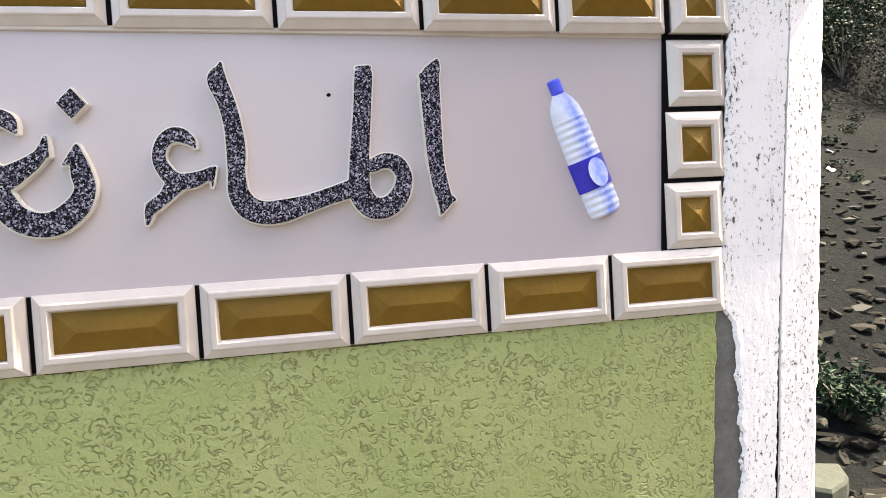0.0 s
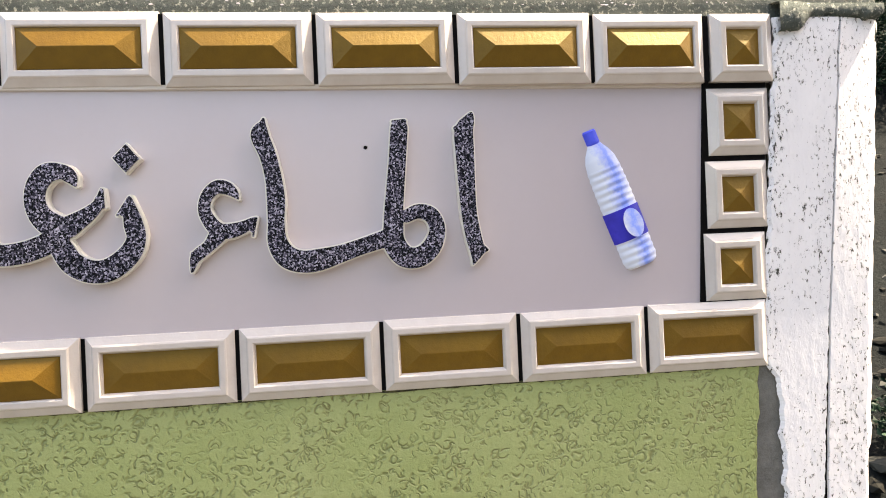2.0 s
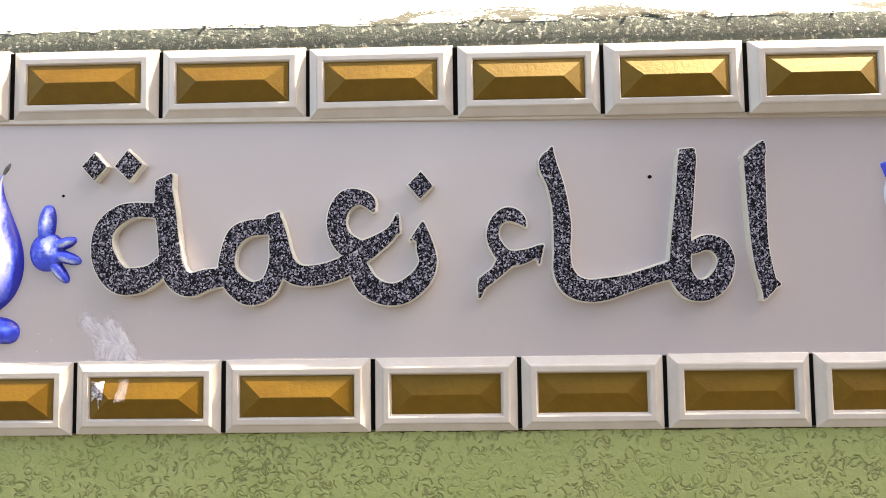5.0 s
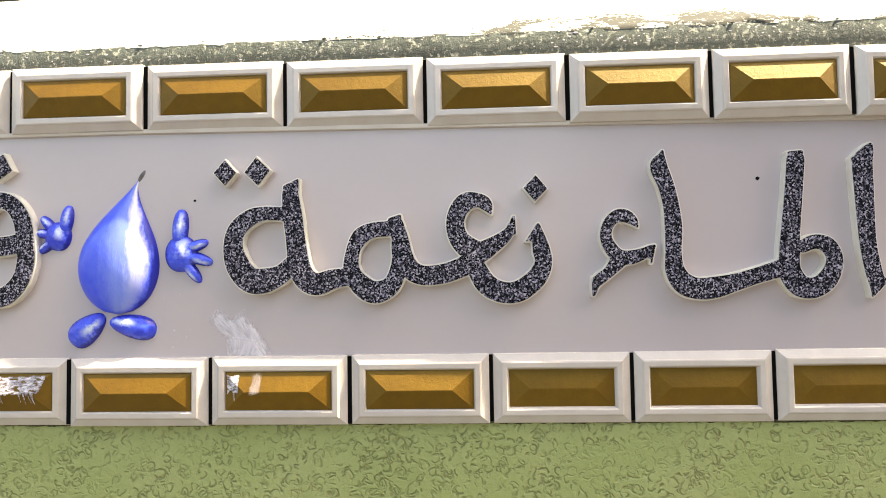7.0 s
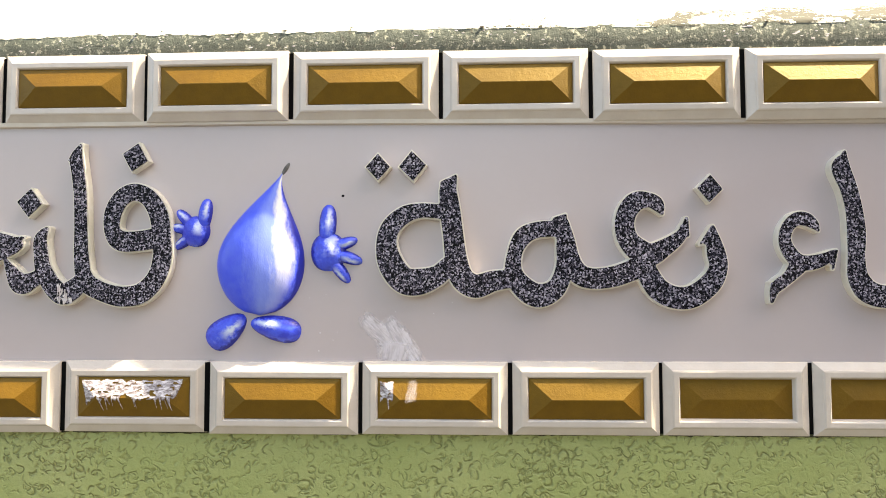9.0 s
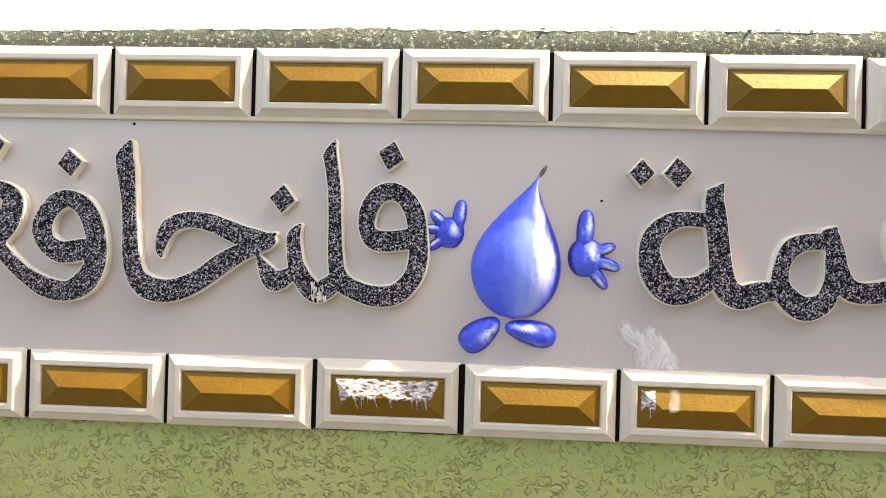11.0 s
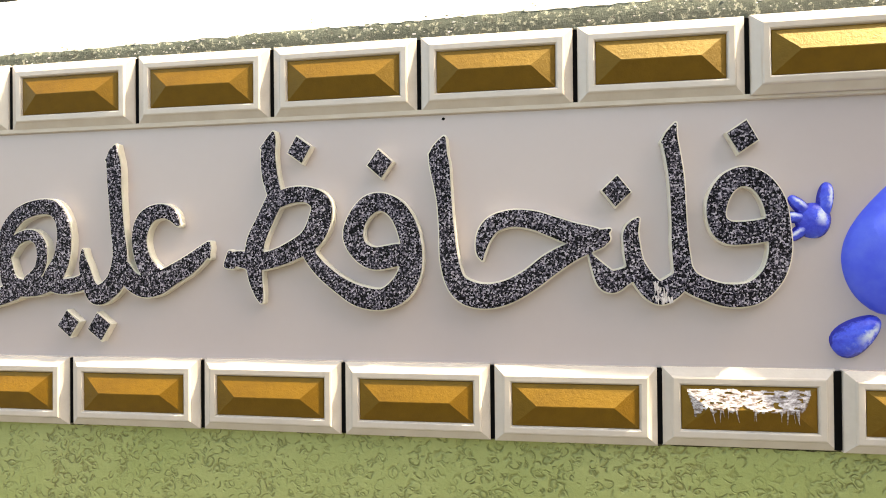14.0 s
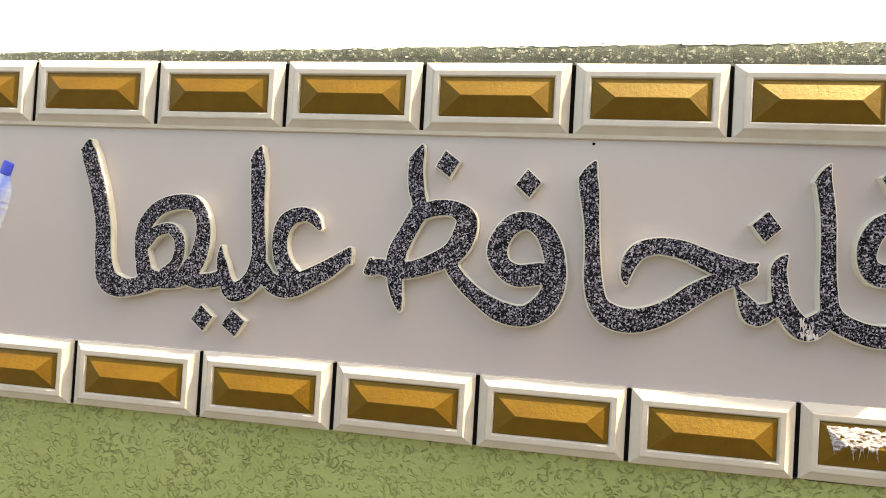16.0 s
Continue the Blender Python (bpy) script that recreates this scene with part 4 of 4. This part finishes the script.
# lime drops spattered round it
bm = bmesh.new()
rng = random.Random(8)
for _ in range(26):
    x, z, r = rng.gauss(-1.25, 0.075), 1.286 + 0.09 * rng.random() ** 1.5, 0.0004 + 0.0016 * rng.random() ** 3
    ico = bmesh.ops.create_icosphere(bm, subdivisions=1, radius=r)
    for q in ico["verts"]:
        q.co = Vector((q.co.x + x, q.co.y * 0.4, q.co.z * rng.uniform(0.8, 1.3) + z))
tagged(link("lime_drops", bm, lime_mat), "fine white lime drops spattered on the sign panel", "drops", kind="stuff")
splash("lime_smear", -1.704, 1.370, 0.017, 0.024, -0.0152, 44, 4, 6, "white chip on the foot of a letter")
for x, z, r in ((-0.496, 1.518, 0.0028), (-1.312, 1.506, 0.0020), (-1.978, 1.602, 0.0022)):
    bm = bmesh.new()
    bmesh.ops.create_icosphere(bm, subdivisions=1, radius=r)
    for q in bm.verts:
        q.co = Vector((q.co.x * 1.2, q.co.y * 0.4, q.co.z)) + Vector((x, 0, z))
    tagged(link("dark_speck", bm, grout_mat), "small dark speck stuck on the panel", "speck", kind="stuff")

# peeling silvery paint over one inlay of the lower row, a little on another
def film(cx, half, x0, x1, seed, out=0.0):
    """A thin ragged skin on the upper facet, with drips over the ridge."""
    bm = bmesh.new()
    rng = random.Random(seed)

    def skin(x, z):
        dz = (1.2529 - z) / 0.0261 if z > 1.2268 else (z - 1.2007) / 0.0261
        return -0.0124 - out - 0.0096 * max(0.0, min(1.0, dz, (half - abs(x - cx)) / 0.030))

    step = 0.0012
    n = int((x1 - x0) / step)
    cells = {}

    def corner(i, j):
        if (i, j) not in cells:
            x, z = x0 + step * (i + 0.4 * wob(i, j, 0.83, 2)), 1.2530 - step * (j + 0.4 * wob(i, j, 0.71, 9))
            cells[i, j] = bm.verts.new((x, skin(x, z), z))
        return cells[i, j]

    for i in range(n):
        x = x0 + step * i
        inner = min(1.0, 14 * min(i, n - i) / n + 0.15)
        deep = (0.027 + 0.013 * wob(x, 1, 55, seed) + 0.008 * wob(x, 2, 190, seed)) * inner
        head = 0.002 + 0.005 * max(0.0, wob(x, 3, 70, seed) + 0.2)
        for j in range(int(head / step), int(deep / step)):
            if wob(x * 0.4, step * j, 260, seed + 3) > -0.30:
                bm.faces.new((corner(i, j), corner(i + 1, j), corner(i + 1, j + 1), corner(i, j + 1)))
    for _ in range(int(11 * (x1 - x0) / 0.13)):
        x, w, ln, lean = rng.uniform(x0 + 0.02, x1 - 0.01), rng.uniform(0.0006, 0.0017), rng.uniform(0.010, 0.022), rng.uniform(0.0, 0.35)
        rows = []
        for k in range(9):
            z = 1.2300 - ln * k / 8
            mid, ww = x + lean * ln * k / 8 + 0.0006 * wob(k, x, 1.3), w * (1.15 - k / 8)
            rows.append([(mid + ww * u, skin(mid, z) - 0.0005 * (1 - u * u) - 0.0002, z) for u in (-1, 0, 1)])
        grid_skin(bm, rows)
    return tagged(link("peeling_paint", bm, film_mat, smooth=True), "peeling silvery paint over an amber tile inlay", "smear", kind="stuff")


film(-1.601, 0.0778, -1.674, -1.530, 4)
film(-1.183, 0.0763, -1.2575, -1.238, 6, 0.006)


# ---- the ground and the slope beyond the post ----
def ground_z(x, y):
    up = max(0.0, y - 1.8)
    z = 0.44 * up + 0.02 * up * up / (1 + up)
    steep = max(0.0, y - 8.4)
    z += 0.8 * min(steep, 5.0)
    if y > 1.2:
        z += 0.10 * wob(x, y, 0.7) * min(1, y - 1.2) + 0.05 * wob(x, y, 2.2) * min(1, y - 1.2)
    return z - 0.02


xs = [-400, -120, -40, -16] + [-8 + 0.25 * i for i in range(105)] + [24, 40, 120, 400]
ys = [-400, -120, -40, -12, -6, -3, -1.5] + [-0.5 + 0.25 * i for i in range(62)] + [18, 26, 60, 150, 500]
# the slope's shade is in its near-black earth colour
bm = bmesh.new()
grid_skin(bm, [[(x, y, ground_z(x, min(y, 15))) for x in xs] for y in ys])
tagged(link("ground", bm, earth_mat, smooth=True), "dry earth rising behind the wall, coloured near-black for its shade", "ground", kind="structure")


# unseen earth sheet before the wall, added to bounce light up onto it
bm = bmesh.new()
rows = []
for i in range(45):
    x = -8.0 + 0.25 * i
    rows.append([(x + (0.5 * wob(3, j, 0.7) + 0.25 * wob(5, j, 2.1) if i == 44 else 0.0), -7.0 + 7.0 * j / 28 - (0.2 * abs(wob(x, j, 0.6)) if j < 28 else 0.0), 0.004 + 0.012 * wob(x, j, 0.8)) for j in range(29)])
grid_skin(bm, rows)
tagged(link("yard", bm, bounce_mat, smooth=True), "unseen grey earth before the wall, added to bounce light up", "ground", kind="structure")


def stone_into(bm, rng, x, y, r):
    ico = bmesh.ops.create_icosphere(bm, subdivisions=1, radius=r)
    sx, sy, sz, a = rng.uniform(0.7, 1.6), rng.uniform(0.6, 1.2), rng.uniform(0.22, 0.5), rng.uniform(0, 6.28)
    base = ground_z(x, y)
    for q in ico["verts"]:
        p = Vector((q.co.x * sx, q.co.y * sy, q.co.z * sz)) * rng.uniform(0.8, 1.15)
        q.co = Vector((p.x * math.cos(a) - p.y * math.sin(a) + x, p.x * math.sin(a) + p.y * math.cos(a) + y, p.z + base + 0.3 * r * sz))


rng = random.Random(21)
bm = bmesh.new()
for _ in range(900):
    y = 1.6 + 5.2 * rng.random() ** 1.7
    x = 0.8 + 0.87 * (y + 0.95) - 0.95 + rng.uniform(-1.2, 1.6) * (0.5 + 0.25 * y)
    stone_into(bm, rng, x, y, (0.014 + 0.075 * rng.random() ** 2.2) * (1.2 if y < 4 else 0.9))
for _ in range(700):
    stone_into(bm, rng, rng.uniform(-6.0, 9.0), rng.uniform(1.0, 7.5), rng.uniform(0.015, 0.055))
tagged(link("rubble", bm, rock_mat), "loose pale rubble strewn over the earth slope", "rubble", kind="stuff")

for x, y, r in ((1.75, 2.25, 0.10), (2.15, 2.50, 0.11), (2.05, 2.95, 0.12), (2.55, 3.05, 0.13), (2.62, 3.35, 0.10)):
    bm = bmesh.new()
    stone_into(bm, rng, x, y, r)
    tagged(link("stone", bm, rock_mat), "angular pale stone lying on dry earth", "stone", "stones on the slope")

# pale flat shards
bm = bmesh.new()
for _ in range(160):
    y = 1.7 + 3.6 * rng.random() ** 1.5
    x = 0.87 * (y + 0.95) - 0.2 + rng.uniform(-0.9, 1.2) * (0.5 + 0.2 * y)
    r, a = 0.025 + 0.07 * rng.random() ** 2, rng.uniform(0, 6.28)
    base = Vector((x, y, ground_z(x, y) + 0.012))
    tilt = Euler((rng.uniform(0.1, 0.7), rng.uniform(-0.4, 0.4), a)).to_matrix()
    n = rng.choice((4, 5, 6))
    pts = [(math.cos(6.283 * i / n) * r * rng.uniform(0.6, 1.3), math.sin(6.283 * i / n) * r * rng.uniform(0.4, 0.9)) for i in range(n)]
    vs = grid_skin(bm, [[base + tilt @ Vector((u, w, h)) for u, w in pts] for h in (-0.012, 0.008)], close=True)
    bm.faces.new(vs[1])
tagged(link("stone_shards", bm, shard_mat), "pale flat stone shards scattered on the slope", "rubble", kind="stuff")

bm = bmesh.new()
ring = [(math.cos(t) * (0.17 + 0.04 * math.sin(3 * t + 1)), math.sin(t) * (0.12 + 0.02 * math.cos(2 * t))) for t in (2 * math.pi * i / 9 for i in range(9))]
vs = grid_skin(bm, [[(u * 1.04, w * 1.04, 0.0) for u, w in ring], [(u, w, 0.07) for u, w in ring], [(u * 0.9, w * 0.9, 0.085) for u, w in ring]], close=True)
bm.faces.new(vs[-1])
slab = link("stone_slab", bm, slab_mat)
slab.matrix_basis = pose(1.72, 1.72, 0.0, 4, -3, 25)
tagged(slab, "flat pale greenish stone slab on the ground", "stone")

bm = bmesh.new()
rows = [[(0.05 * i, 0.03 * j, 0.02 * wob(i, j, 0.9) + (0.03 if i == 1 else 0.0)) for j in range(4)] for i in range(4)]
grid_skin(bm, rows)
paper = link("paper_scrap", bm, litter_mat)
paper.matrix_basis = pose(5.34, 5.54, ground_z(5.34, 5.54) + 0.02, 30, 0, 30)
tagged(paper, "crumpled white paper scrap on the slope", "litter", "litter on the slope")
copy_thing(paper, pose(5.83, 6.04, ground_z(5.83, 6.04) + 0.02, 25, 8, 75))


def shrub(name, x, y, wide, high, count, seed, label, leaf=0.035):
    rng = random.Random(seed)
    base = ground_z(x, y)
    root = new(name)
    root.location = (x, y, base)
    bm = bmesh.new()
    tips = []
    for k in range(14):
        a, out = rng.uniform(0, 6.28), rng.uniform(0.25, 1.0) * wide
        end = Vector((math.cos(a) * out, math.sin(a) * out, high * rng.uniform(0.4, 1.0)))
        tips.append(end)
        mid = end * 0.5 + Vector((0, 0, high * 0.12))
        rows = []
        for p, r in ((Vector((0, 0, -0.03)), 0.012), (mid, 0.008), (end, 0.003)):
            rows.append([(p.x + r * math.cos(t), p.y + r * math.sin(t), p.z) for t in (0, 2.1, 4.2)])
        grid_skin(bm, rows, close=True)
    part("stems", bm, bare_mat, root)
    bm = bmesh.new()
    for k in range(count):
        t = rng.choice(tips)
        p = t * rng.uniform(0.35, 1.05) + Vector((rng.gauss(0, 1), rng.gauss(0, 1), rng.gauss(0, 0.8))) * wide * 0.14
        p.z = max(0.01, p.z)
        d = Vector((rng.gauss(0, 1), rng.gauss(0, 1), rng.gauss(0.3, 0.6))).normalized()
        s = d.cross(Vector((rng.gauss(0, 1), rng.gauss(0, 1), 1))).normalized()
        ln, wd = leaf * rng.uniform(0.6, 1.3), leaf * rng.uniform(0.2, 0.4)
        up = d.cross(s) * ln * 0.12
        vs = [bm.verts.new(q) for q in (p, p + d * ln * 0.5 + s * wd + up, p + d * ln, p + d * ln * 0.5 - s * wd + up)]
        bm.faces.new(vs)
    part("leaves", bm, leaf_mat, root)
    return tagged(root, label, "shrub")


shrub("shrub", 2.32, 2.22, 0.30, 0.34, 1100, 31, "small dark green leafy shrub growing among rubble", 0.045)
rng = random.Random(77)
for k in range(36):
    x = 4.0 + 12.5 * k / 35 + rng.uniform(-0.3, 0.3)
    y = 8.5 + 0.75 * (k % 3) + rng.uniform(-0.25, 0.25)
    shrub("bank_shrub", x, y, rng.uniform(0.8, 1.3), rng.uniform(0.9, 1.7), 2400, 100 + k, "dark scrubby bush on the earth bank", 0.065)
for k in range(7):
    y = 5.2 + 0.5 * k + rng.uniform(-0.2, 0.2)
    x = 0.88 * (y + 0.95) - 0.52 + rng.uniform(-0.5, 1.2)
    shrub("low_weed", x, y, 0.16, 0.08, 120, 200 + k, "low dark weed on the earth slope", 0.04)

# ---- unseen plain block behind the viewer, added to darken reflections on the right ----
bm = bmesh.new()
box(bm, 1.5, 15.0, -12.0, -5.5, -0.2, 7.0)
tagged(link("reflection_block", bm, bare_mat), "plain cement block, unseen, added to darken reflections", "building", kind="structure")
